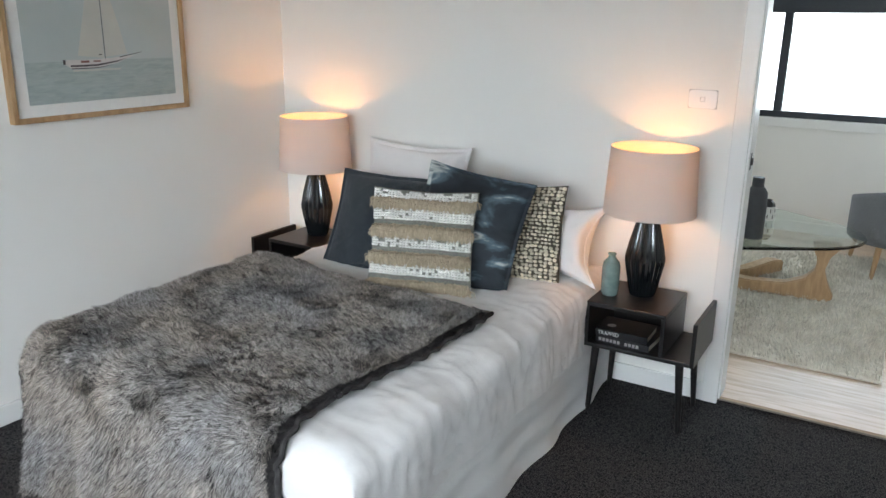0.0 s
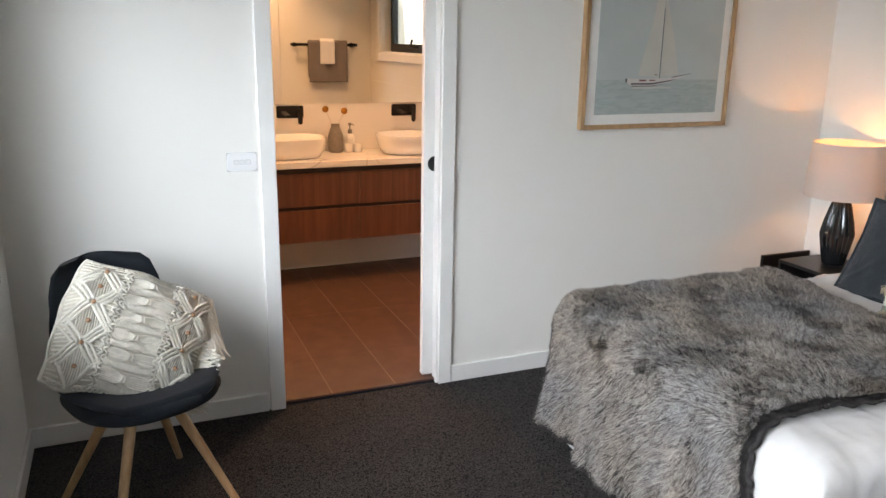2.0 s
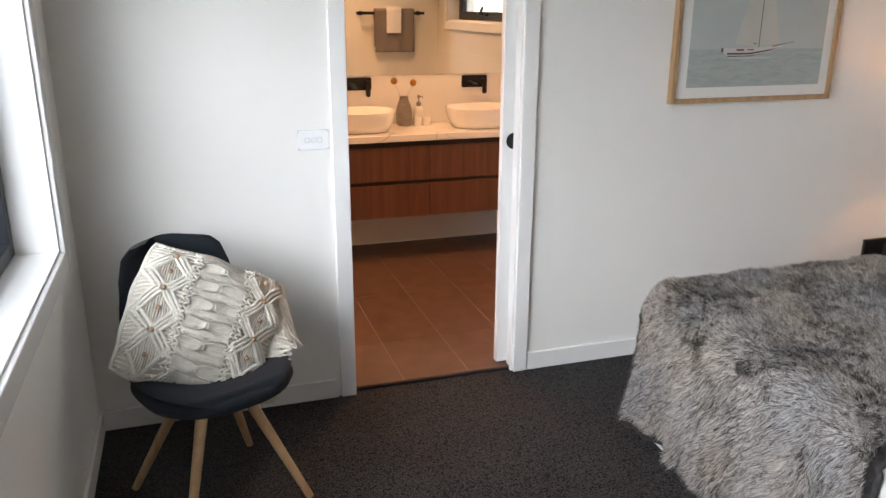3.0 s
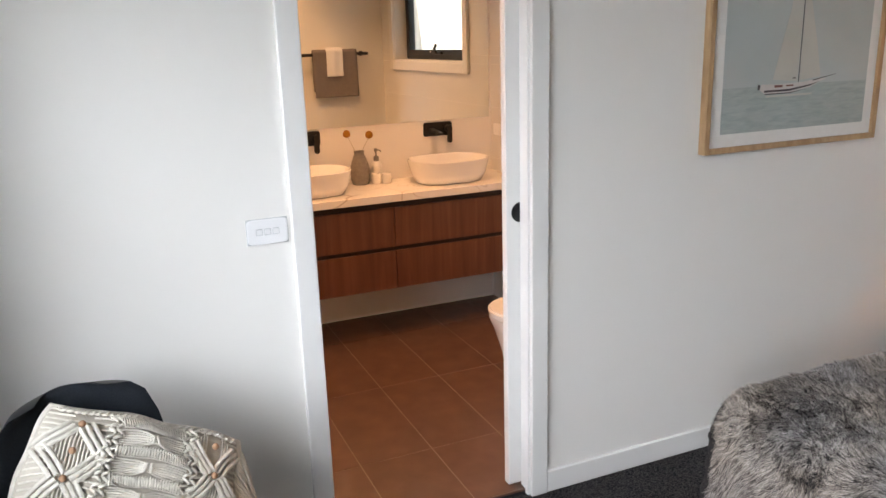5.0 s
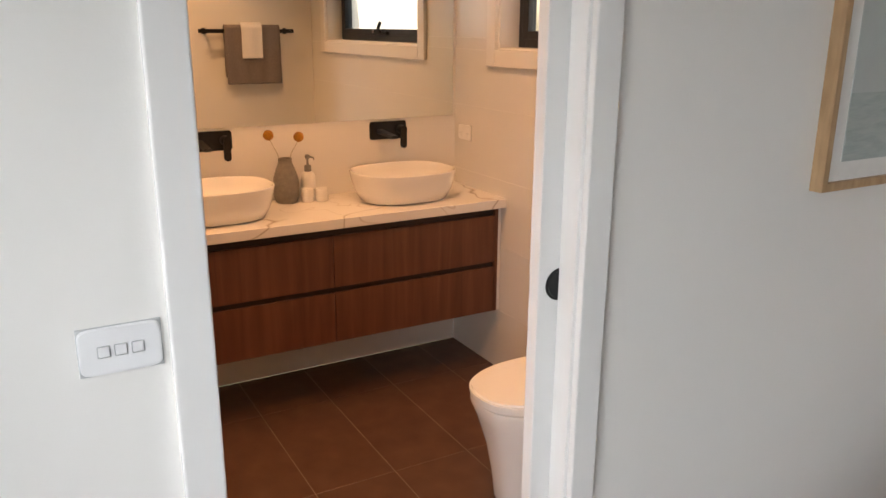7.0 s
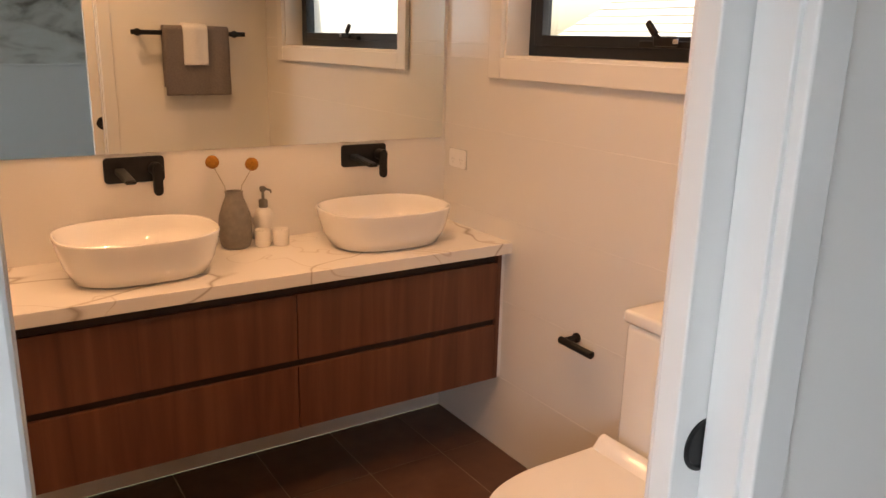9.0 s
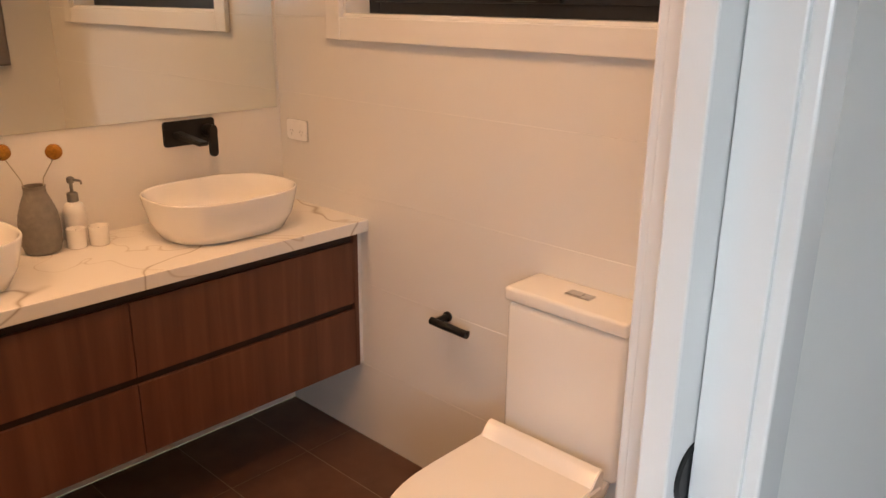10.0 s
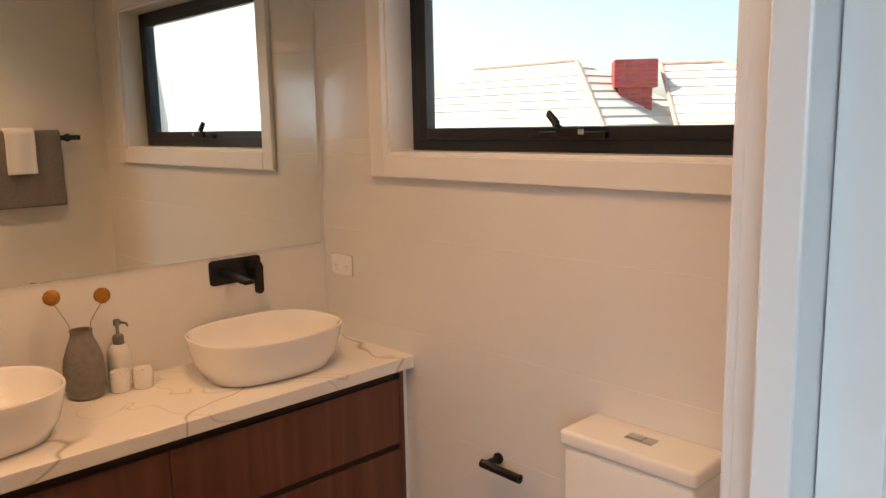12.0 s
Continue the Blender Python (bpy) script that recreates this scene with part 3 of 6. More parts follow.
def architrave(name, face, out, a, b, axis, label, low=0.0, top=DH, width=0.068, gap=0.008):
    """Three boards round an opening from a to b, standing out from a wall face."""
    lo, hi = sorted((face, face + out))
    bm = None
    for p0, p1, z0, z1 in ((a - gap - width, a - gap, low, top + gap), (b + gap, b + gap + width, low, top + gap), (a - gap - width, b + gap + width, top + gap, top + gap + width)):
        args = (lo, hi, p0, p1) if axis == "x" else (p0, p1, lo, hi)
        bm = box(*args, z0, z1, 0.004, bm=bm)
    return structure(name, bm, M_TRIM, label, "architrave")


architrave("trim_bath_door", WX, 0.019, OL + 0.006, OR, "x", "white gloss architrave round the bathroom doorway", FZ)
architrave("trim_bath_door_inner", BX, -0.016, OL, OR, "x", "white gloss architrave inside the bathroom")
structure("threshold_strip", box(WX - 0.024, WX - 0.0185, OL, OR, -0.021, -0.010), M_FRAME, "dark metal edge strip between carpet and tiles", "threshold")
structure("threshold_edge", box(WX - 0.0238, WX - 0.0182, OL, OR, -0.0098, -0.0004, 0.001), M_FTILE, "brown tile edge above the carpet", "threshold")
leaf = tagged(part("door_1", box(-2.940, -2.905, 1.017, 1.86, 0.008, 2.03, 0.003), M_TRIM), "white sliding door leaf pushed into its wall pocket", "door", "", "structure")
bm = turned([(0.036, 0), (0.036, 0.004), (0.031, 0.0055), (0.029, 0.003)], 32)
bm.transform(pose(-2.9065, 1.072, 1.070, 0, 90, 0))
part("pull", bm, M_BLACK, leaf, "round flush black pull", 40)
bm = turned([(0.036, 0), (0.036, 0.004), (0.031, 0.0055), (0.029, 0.003)], 32)
bm.transform(pose(-2.9385, 1.072, 1.070, 0, -90, 0))
part("pull", bm, M_BLACK, leaf, "round flush black pull", 40)

# lounge doorway
bm = box(-0.335, -0.315, HY - 0.001, HY + 0.121, 0, DH, 0.002)
box(0.52, 0.54, HY - 0.001, HY + 0.121, 0, DH, 0.002, bm=bm)
box(-0.335, 0.54, HY - 0.001, HY + 0.121, DH - 0.02, DH, 0.002, bm=bm)
structure("trim_lounge_jamb", bm, M_TRIM, "white gloss door lining of the lounge doorway", "door lining")
architrave("trim_lounge_door", HY, -0.019, -0.315, 0.52, "y", "white gloss architrave round the lounge doorway", FZ)
architrave("trim_lounge_door_inner", HY + 0.12, 0.019, -0.315, 0.52, "y", "white gloss architrave on the lounge side")
bm = box(-0.316, -0.313, HY + 0.035, HY + 0.06, 1.05, 1.12, 0.001)
structure("strike_plate", box(-0.3135, -0.305, HY + 0.04, HY + 0.055, 1.07, 1.10, 0.002, bm=bm), M_BLACK, "small black latch plate on the door lining", "latch")


def window(name, axis, a, b, z0, z1, depth, label, bars=(), sill=0.0, face=0.0, out=1, glass_at=None, sash=0.055, rail=0.05):
    """A framed window in a wall along x; depth is where its frame stands. bars: uprights or rails inside it."""
    top = tagged(new(name), label, "window", "", "structure")
    f = 0.05
    bm = box(a, a + f, depth, depth + 0.06, z0, z1, 0.003)
    box(b - f, b, depth, depth + 0.06, z0, z1, 0.003, bm=bm)
    box(a + f, b - f, depth, depth + 0.06, z0, z0 + f, 0.003, bm=bm)
    box(a + f, b - f, depth, depth + 0.06, z1 - f, z1, 0.003, bm=bm)
    part("window_frame", bm, M_FRAME, top, "dark charcoal aluminium frame")
    for kind, p, w in bars:
        if kind == "mullion":
            part("mullion", box(p, p + w, depth + 0.005, depth + 0.055, z0 + f, z1 - f, 0.003), M_FRAME, top)
        else:
            part("transom", box(a + f, b - f, depth + 0.003, depth + 0.057, p, p + w, 0.003), M_FRAME, top)
    pane = part("pane", box(a + f - 0.005, b - f + 0.005, depth + 0.028, depth + 0.033, z0 + f - 0.005, z1 - f + 0.005), M_GLASS, top)
    pane.visible_shadow = False
    return top


def reveal(name, a, b, z0, z1, y0, y1, label, t=0.014):
    """Boards that line a window opening."""
    lo, hi = sorted((y0, y1))
    bm = box(a, a + t, lo, hi, z0, z1, 0.002)
    box(b - t, b, lo, hi, z0, z1, 0.002, bm=bm)
    box(a + t, b - t, lo, hi, z0, z0 + t, 0.002, bm=bm)
    box(a + t, b - t, lo, hi, z1 - t, z1, 0.002, bm=bm)
    return structure(name, bm, M_TRIM, label, "window lining")


def casing(name, a, b, z0, z1, face, out, label, w=0.072):
    lo, hi = sorted((face, face + out))
    bm = box(a - w, a, lo, hi, z0 - w, z1 + w, 0.004)
    box(b, b + w, lo, hi, z0 - w, z1 + w, 0.004, bm=bm)
    box(a, b, lo, hi, z0 - w, z0, 0.004, bm=bm)
    box(a, b, lo, hi, z1, z1 + w, 0.004, bm=bm)
    return structure(name, bm, M_TRIM, label, "window trim")


# bedroom window
reveal("trim_bedroom_reveal", W0, W1, WZ0, WZ1, SY - 0.2, SY + 0.001, "white gloss lining of the bedroom window")
casing("trim_bedroom_window", W0 + 0.006, W1 - 0.006, WZ0 + 0.006, WZ1 - 0.006, SY, 0.018, "white gloss trim round the bedroom window")
window("window_1", "x", W0 + 0.014, W1 - 0.014, WZ0 + 0.014, WZ1 - 0.014, SY - 0.19, "wide dark-framed bedroom window, bright outside", (("mullion", -1.35, 0.05), ("mullion", -0.22, 0.05)))
# bathroom window: frame, awning sash and winder
reveal("trim_bath_reveal", B0, B1, BZ0, BZ1, NY - 0.001, NY + 0.18, "white lining of the bathroom window")
casing("trim_bath_window", B0 + 0.004, B1 - 0.004, BZ0 + 0.004, BZ1 - 0.004, NY, -0.02, "white gloss trim round the bathroom window")
bw = window("window_2", "x", B0 + 0.014, B1 - 0.014, BZ0 + 0.014, BZ1 - 0.014, NY + 0.10, "dark-framed awning window with a winder handle")
a, b, z0, z1, d = B0 + 0.05, B1 - 0.05, BZ0 + 0.05, BZ1 - 0.05, NY + 0.092
bm = box(a, a + 0.042, d, d + 0.03, z0, z1, 0.003)
box(b - 0.042, b, d, d + 0.03, z0, z1, 0.003, bm=bm)
box(a + 0.042, b - 0.042, d, d + 0.03, z0, z0 + 0.035, 0.003, bm=bm)
box(a + 0.042, b - 0.042, d, d + 0.03, z1 - 0.035, z1, 0.003, bm=bm)
part("sash", bm, M_FRAME, bw, "dark aluminium awning sash")
bm = box(-4.05, -3.83, d - 0.022, d, BZ0 + 0.052, BZ0 + 0.072, 0.004)
box(-3.985, -3.895, d - 0.034, d - 0.02, BZ0 + 0.056, BZ0 + 0.086, 0.007, bm=bm)
rod((-3.960, d - 0.03, BZ0 + 0.078), (-3.978, d - 0.037, BZ0 + 0.096), 0.006, bm=bm)
part("winder", bm, M_BLACK, bw, "folding black winder housing")
bm = rod((-3.972, d - 0.037, BZ0 + 0.090), (-4.002, d - 0.037, BZ0 + 0.122), 0.0115, 0.0100, 16)
bmesh.ops.bevel(bm, geom=[e for e in bm.edges if len(e.link_faces) == 2 and any(len(f.verts) > 4 for f in e.link_faces)], offset=0.003, segments=2, affect="EDGES")
part("winder_knob", bm, M_BLACK, bw, "folding black winder knob", 40)
part("winder_catch", box(-3.905, -3.885, d - 0.038, d - 0.034, BZ0 + 0.064, BZ0 + 0.078, 0.002), M_CHROME, bw, "small bright catch")
# lounge window
casing("trim_lounge_window", L0, L1, LZ0, LZ1, 6.8, -0.02, "white gloss trim round the lounge window")
window("window_3", "x", L0, L1, LZ0, LZ1, 6.81, "wide dark-framed lounge window, blown bright outside", (("mullion", -0.72, 0.065), ("mullion", 0.85, 0.065), ("transom", 1.735, 0.12)))

# outside
structure("ground", box(-60, 60, -60, 60, -0.5, -0.4), M_GROUND, "garden ground beyond the windows", "ground")


# ---- bedroom: bed ----
RNG = np.random.default_rng(7)
BL, BR, BF, BH, BT = -2.205, -0.845, 1.37, 3.38, 0.565


def rounded_slab(x0, x1, y0, y1, z0, z1, r, nx=40, ny=56, wave=None):
    """A soft slab: top sheet that rolls over its edges down to z0."""
    def fn(u, v):
        a, b = u * 2 - 1, v * 2 - 1
        hx, hy = (x1 - x0) / 2, (y1 - y0) / 2
        drop = z1 - z0
        # path along each axis: flat, rounded shoulder, side
        def roll(t, half):
            s = abs(t) * (half + drop)
            flat, arc = half - r, r * math.pi / 2
            if s < flat: return s, 0.0
            if s < flat + arc:
                k = (s - flat) / r
                return flat + r * math.sin(k), r * (1 - math.cos(k))
            return half, min(r + s - flat - arc, drop)
        px, dx = roll(a, hx)
        py, dy = roll(b, hy)
        z = z1 - max(dx, dy) - 0.25 * min(dx, dy) * (1 if max(dx, dy) < drop * 0.7 else 0)
        p = Vector(((x0 + x1) / 2 + math.copysign(px, a), (y0 + y1) / 2 + math.copysign(py, b), max(z, z0)))
        if wave: p = wave(p, dx, dy)
        return p
    return grid_mesh(fn, nx, ny)


bed = thing("bed", "queen bed base with a white valance skirt to the carpet", "bed", (BL + BR) / 2, 2.35, FZ)


def child_at(ob, parent):
    """Keeps a part that was built in world metres where it is."""
    ob.parent = parent
    ob.matrix_parent_inverse = parent.matrix_world.inverted()
    return ob


child_at(part("base", box(BL + 0.05, BR - 0.05, BF + 0.05, BH, FZ + 0.002, 0.30, 0.02), M_VALANCE), bed)
child_at(part("mattress", box(BL + 0.03, BR - 0.03, BF + 0.03, BH, 0.30, 0.53, 0.05, 4), M_LINEN), bed)


def valance(u, v):
    """The skirt round foot and sides, faintly quilted, flaring to the floor."""
    per = [(BL, BH), (BL, BF), (BR, BF), (BR, BH)]
    lens = [BH - BF, BR - BL, BH - BF]
    s = u * sum(lens)
    for i, ln in enumerate(lens):
        if s <= ln or i == 2:
            k = min(s / ln, 1)
            a, b = per[i], per[i + 1]
            break
        s -= ln
    x, y = a[0] + (b[0] - a[0]) * k, a[1] + (b[1] - a[1]) * k
    nx, ny = ((-1, 0), (0, -1), (1, 0))[i]
    out = 0.010 + 0.014 * (1 - v) + 0.010 * math.sin(u * 75) * (1 - v) + 0.006 * noise.noise((x * 7, y * 7, v * 5))
    out += 0.005 * math.sin(v * 22 + u * 9)
    return Vector((x + nx * out, y + ny * out, FZ + 0.008 + 0.384 * v))


v, f = grid_mesh(valance, 220, 14)
child_at(array_part("valance", v, f, M_VALANCE, None, "white quilted cotton valance", 60), bed)


def quilt_wave(p, dx, dy):
    side = max(dx, dy)
    n = noise.noise((p.x * 3.2, p.y * 3.0, p.z * 4)) * 0.014 + noise.noise((p.x * 9, p.y * 8, p.z * 9)) * 0.003
    # long soft rolls that run down over the right side
    n += 0.0035 * math.sin(p.y * 14 + p.x * 3) * (1 if side > 0.02 else 0.45)
    # fine creases that run across the cloth
    n += 0.006 * (1 - abs(noise.noise((p.x * 6 + p.z * 5, p.y * 17, p.z * 4)))) ** 5
    n += 0.0035 * (1 - abs(noise.noise((p.x * 24, p.y * 10, p.z * 15)))) ** 4
    out = Vector((0, 0, 0))
    if dx > 0.02: out.x = math.copysign(1, p.x - (BL + BR) / 2) * (n + 0.012)
    if dy > 0.02: out.y = math.copysign(1, p.y - 2.3) * (n + 0.012)
    if side <= 0.06: out.z = n
    # the corner at the foot folds in
    if dx > 0.08 and dy > 0.08:
        out *= 0.3
    return p + out


v, f = rounded_slab(BL + 0.015, BR + 0.005, BF - 0.005, BH - 0.01, 0.27, BT, 0.085, 150, 190, quilt_wave)
quilt = array_part("quilt", v, f, M_LINEN, None, "puffy white cotton quilt spread over the bed", 70)
tagged(quilt, "", "quilt")


# faux fur throw
def throw_sheet(u, v):
    """u: from the wall side to the room side; v: from the head end, over the foot, down to the hem."""
    xr = -0.985 - 0.075 * min(v * 1.6, 1) + 0.010 * math.sin(v * 9) + 0.006 * math.sin(v * 31)
    xl = -2.222
    head = 2.475 - 0.055 * u + 0.012 * math.sin(u * 11)
    foot, r, hem = BF - 0.042, 0.11, 0.030 + 0.022 * math.sin(u * 7 + 0.6)
    top = BT + 0.036 + 0.032 * (1 - u) ** 2
    flat, arc, down = head - (foot + r), r * math.pi / 2, top - r - hem
    s = v * (flat + arc + down)
    x = xl + (xr - xl) * u
    if s < flat:
        y, z, k = head - s, top, 0
    elif s < flat + arc:
        a = (s - flat) / r
        y, z, k = foot + r - r * math.sin(a), top - r * (1 - math.cos(a)), 0
    else:
        k = (s - flat - arc) / down
        y, z = foot, top - r - k * down
    # hanging folds, and the flare at the hem
    fold = 0.028 * math.sin(u * 19 + 0.8 * math.sin(u * 6)) + 0.016 * math.sin(u * 41 + 1) + 0.008 * noise.noise((u * 22, k * 3, 2))
    y -= k * (fold + 0.035 * k)
    x += k * (0.022 * math.sin(u * 13) + 0.035 * u * u * k - 0.030 * (1 - u) ** 4 * k ** 3)
    bump = 0.012 * noise.noise((x * 6, y * 6, 3)) + 0.014 * noise.noise((x * 2.3, y * 2.5, 8)) + 0.007 * noise.noise((x * 14, y * 14, 5))
    z += bump * (1 - k)
    # the wall-side edge rolls down over the mattress edge
    if u < 0.07:
        e = (0.07 - u) / 0.07
        if k == 0: z -= 0.045 * e * e
        y += 0.015 * e * e * (1 if v > 0.5 else 0) * min(1, k * 3 + (0.5 if s >= flat else 0))
        x += 0.02 * e * (1 - k)
    return Vector((x, y, z))


throw = thing("throw", "long-pile grey-brown faux fur throw hanging over the bed foot", "throw", -1.7, 1.9, BT)
v, f = grid_mesh(throw_sheet, 80, 110)
child_at(array_part("backing", v, f, M_FURBASE, None, "", 80), throw)
NU, NV = 160, 230
LATTICE = np.array([[throw_sheet(i / NU, j / NV) for i in range(NU + 1)] for j in range(NV + 1)])


def ripple(p, freq, seed, stretch=(1, 1, 1), terms=18):
    """Smooth random field over points, about -1 to 1."""
    g = np.random.default_rng(seed)
    k = g.normal(0, 1, (terms, 3))
    k *= freq * 2 * math.pi * g.uniform(0.5, 1.5, (terms, 1)) / np.linalg.norm(k, axis=1)[:, None]
    ph = g.uniform(0, 2 * math.pi, terms)
    return np.cos((p * np.array(stretch)) @ k.T + ph).sum(1) / math.sqrt(terms / 2) / 1.6


def lie(u, v):
    """Points and outward normals on the throw."""
    x, y = np.clip(u * NU, 0, NU - 1e-6), np.clip(v * NV, 0, NV - 1e-6)
    i, j = x.astype(int), y.astype(int)
    a, b = (x - i)[:, None], (y - j)[:, None]
    p00, p10, p01, p11 = LATTICE[j, i], LATTICE[j, i + 1], LATTICE[j + 1, i], LATTICE[j + 1, i + 1]
    p = p00 * (1 - a) * (1 - b) + p10 * a * (1 - b) + p01 * (1 - a) * b + p11 * a * b
    n = np.cross(p10 - p00, p01 - p00)
    n /= np.linalg.norm(n, axis=1)[:, None] + 1e-9
    n *= np.sign((n * np.array([0, -0.6, 1.0])).sum(1))[:, None]
    return p, n


def pile(name, u, v, length, width, mat, text):
    """Soft hairs combed along the sheet in locks, dense, each one an island of its own."""
    p, n = lie(u, v)
    hang = np.clip((0.53 - p[:, 2]) / 0.08, 0, 1)
    # partings between the locks; hanging pile is thinned so dark backing supplies its shade
    gap = np.maximum(0.45 * ripple(p, 20, 3, (1, 1, 0.22)) - 0.55, -0.95) * hang + (0.40 * ripple(p, 38, 4) + 0.1) * (1 - 0.6 * hang)
    stay = RNG.uniform(0, 1, len(p)) < 0.80 + 0.55 * gap
    p, n, hang = p[stay], n[stay], hang[stay]
    m = len(p)
    lean = np.stack([-0.30 + 0.75 * ripple(p, 5, 11) + 0.55 * ripple(p, 24, 12), -0.55 + 0.65 * ripple(p, 5, 13) + 0.55 * ripple(p, 24, 14), -1.05 * hang + 0.45 * ripple(p, 14, 15)], 1)
    lean += RNG.normal(0, 0.16, (m, 3))
    lean -= n * (lean * n).sum(1)[:, None]
    lean /= np.linalg.norm(lean, axis=1)[:, None] + 1e-6
    rise = ((0.66 + 0.24 * ripple(p, 26, 16)) * (1 + 0.25 * hang))[:, None]
    ln = length * RNG.uniform(0.55, 1.2, m)[:, None]
    d = lean * (1 - 0.45 * rise) + n * rise
    side = np.cross(d, n + RNG.normal(0, 0.5, (m, 3)))
    side /= np.linalg.norm(side, axis=1)[:, None] + 1e-9
    w = width
    mid = p + n * ln * 0.30 + lean * ln * 0.25
    tip = mid + d * ln * 0.62 - np.array([0, 0, 0.12]) * ln
    co = np.stack([p - side * w, p + side * w, mid + side * w * 0.85, mid - side * w * 0.85, tip], 1).reshape(-1, 3).astype(np.float32)
    base = (np.arange(m) * 5)[:, None]
    loops = (base + np.array([0, 1, 2, 3, 3, 2, 4])).astype(np.int32).ravel()
    starts = ((np.arange(m) * 7)[:, None] + np.array([0, 4])).astype(np.int32).ravel()
    me = bpy.data.meshes.new(name)
    me.vertices.add(m * 5)
    me.vertices.foreach_set("co", co.ravel())
    me.loops.add(m * 7)
    me.loops.foreach_set("vertex_index", loops)
    me.polygons.add(m * 2)
    me.polygons.foreach_set("loop_start", starts)
    me.update(calc_edges=True)
    me.materials.append(mat)
    return child_at(tagged(new(name, me), text, "", "", "stuff"), throw)


n = 380000
pile("fur", RNG.uniform(0.036, 0.972, n), RNG.uniform(0.012, 0.985, n), 0.027, 0.00062, M_FUR, "grey and beige long fur pile")
n = 15000
for tag, u, v in (("edge_fur", RNG.uniform(0.968, 1.0, n), RNG.uniform(0.0, 1.0, n)), ("edge_fur", RNG.uniform(0.0, 0.042, n), RNG.uniform(0.0, 1.0, n)), ("hem_fur", RNG.uniform(0.0, 1.0, n), RNG.uniform(0.982, 1.0, n)), ("head_fur", RNG.uniform(0.0, 1.0, n), RNG.uniform(0.0, 0.012, n))):
    pile(tag, u, v, 0.017, 0.0006, M_FURTRIM if tag != "head_fur" else M_FUR, "dark fur along the folded edge" if tag != "head_fur" else "")


def edge_roll(name, pts, r):
    """The backing turned over into a thin uneven hem."""
    v, f = tubes([[p + Vector((0.004 * math.sin(i * 0.7), 0.003 * math.sin(i * 1.1), 0.004 * math.sin(i * 0.53) - 0.004)) for i, p in enumerate(pts)]], r, 8)
    child_at(array_part(name, v, f, M_FURTRIM, None, "dark plush folded edge", 60), throw)


edge_roll("edge_binding", [throw_sheet(1.0, i / 200) for i in range(201)], 0.0085)
edge_roll("edge_binding", [throw_sheet(0.0, i / 200) for i in range(201)], 0.0075)
edge_roll("hem_binding", [throw_sheet(i / 140, 1.0) for i in range(141)], 0.0085)


# ---- pillows and cushions ----
def pillow_fn(w, h, t, seed=0, sag=0.06, front=1):
    def fn(u, v):
        a, b = u * 2 - 1, v * 2 - 1
        k = max(0.0, (1 - abs(a) ** 2.6)) ** 0.55 * max(0.0, (1 - abs(b) ** 2.6)) ** 0.55
        x = a * w / 2 * (1 - sag * (1 - b * b) * abs(a) ** 3)
        z = b * h / 2 * (1 - sag * (1 - a * a) * abs(b) ** 3)
        wob = 0.014 if seed in (31, 36) else 0.003
        x += wob * noise.noise((b * 2.2 + a, seed * 3.1, 1))
        z += wob * noise.noise((a * 2.2 + b, seed * 3.1, 7))
        wr = noise.noise((a * 2 + seed, b * 2, seed * 1.7)) * 0.016 * k + noise.noise((a * 6 + seed, b * 6, seed)) * 0.005 * k
        # creases that run in from the corners
        wr += 0.006 * math.sin((abs(a) - abs(b)) * 26 + seed) * abs(a * b) * k
        return Vector((x, -front * (t / 2 * k + wr + 0.003), z))
    return fn


def cushion(name, label, w, h, t, mat, m, seed, category="cushion", piping=0.005, flange=0.0, sag=0.06, pipe_mat=None):
    top = thing(name, label, category)
    top.matrix_world = m
    for side, tag in ((1, "front_cover"), (-1, "back_cover")):
        fn = pillow_fn(w, h, t, seed + (0 if side == 1 else 5), sag, side)
        v, f = grid_mesh(fn, 40, 40)
        if side == -1: f = [q[::-1] for q in f]
        array_part(tag, v, f, mat, top, "", 80)
    fn = pillow_fn(w + flange, h + flange, t, seed, sag)
    edge = [fn(i / 24, 0) for i in range(25)] + [fn(1, i / 24) for i in range(1, 25)] + [fn(1 - i / 24, 1) for i in range(1, 25)] + [fn(0, 1 - i / 24) for i in range(1, 25)]
    v, f = tubes([edge], piping, 6)
    array_part("piping", v, f, pipe_mat or mat, top, "", 80)
    if flange:
        v, f = [], []
        inner = pillow_fn(w - 0.01, h - 0.01, t, seed, sag)
        ring = [inner(i / 24, 0) for i in range(25)] + [inner(1, i / 24) for i in range(1, 25)] + [inner(1 - i / 24, 1) for i in range(1, 25)] + [inner(0, 1 - i / 24) for i in range(1, 25)]
        n = len(ring)
        v = [p + Vector((0, -0.003, 0)) for p in ring] + [p + Vector((0, -0.003, 0)) for p in edge]
        v += [p + Vector((0, 0.004, 0)) for p in ring] + [p + Vector((0, 0.004, 0)) for p in edge]
        for i in range(n - 1):
            f += [(i, i + 1, n + i + 1, n + i), (2 * n + i + 1, 2 * n + i, 3 * n + i, 3 * n + i + 1), (n + i, n + i + 1, 3 * n + i + 1, 3 * n + i)]
        array_part("flange", v, f, mat, top, "flat sewn border", 80)
    return top


def stand(x, y, z, turn, lean, roll=0.0):
    """A cushion's pose: middle of its lower edge at x, y, z; it leans back against what is behind it."""
    return pose(x, y, z, 0, 0, turn) @ pose(0, 0, 0, -lean, 0, 0) @ pose(0, 0, 0, 0, roll, 0)


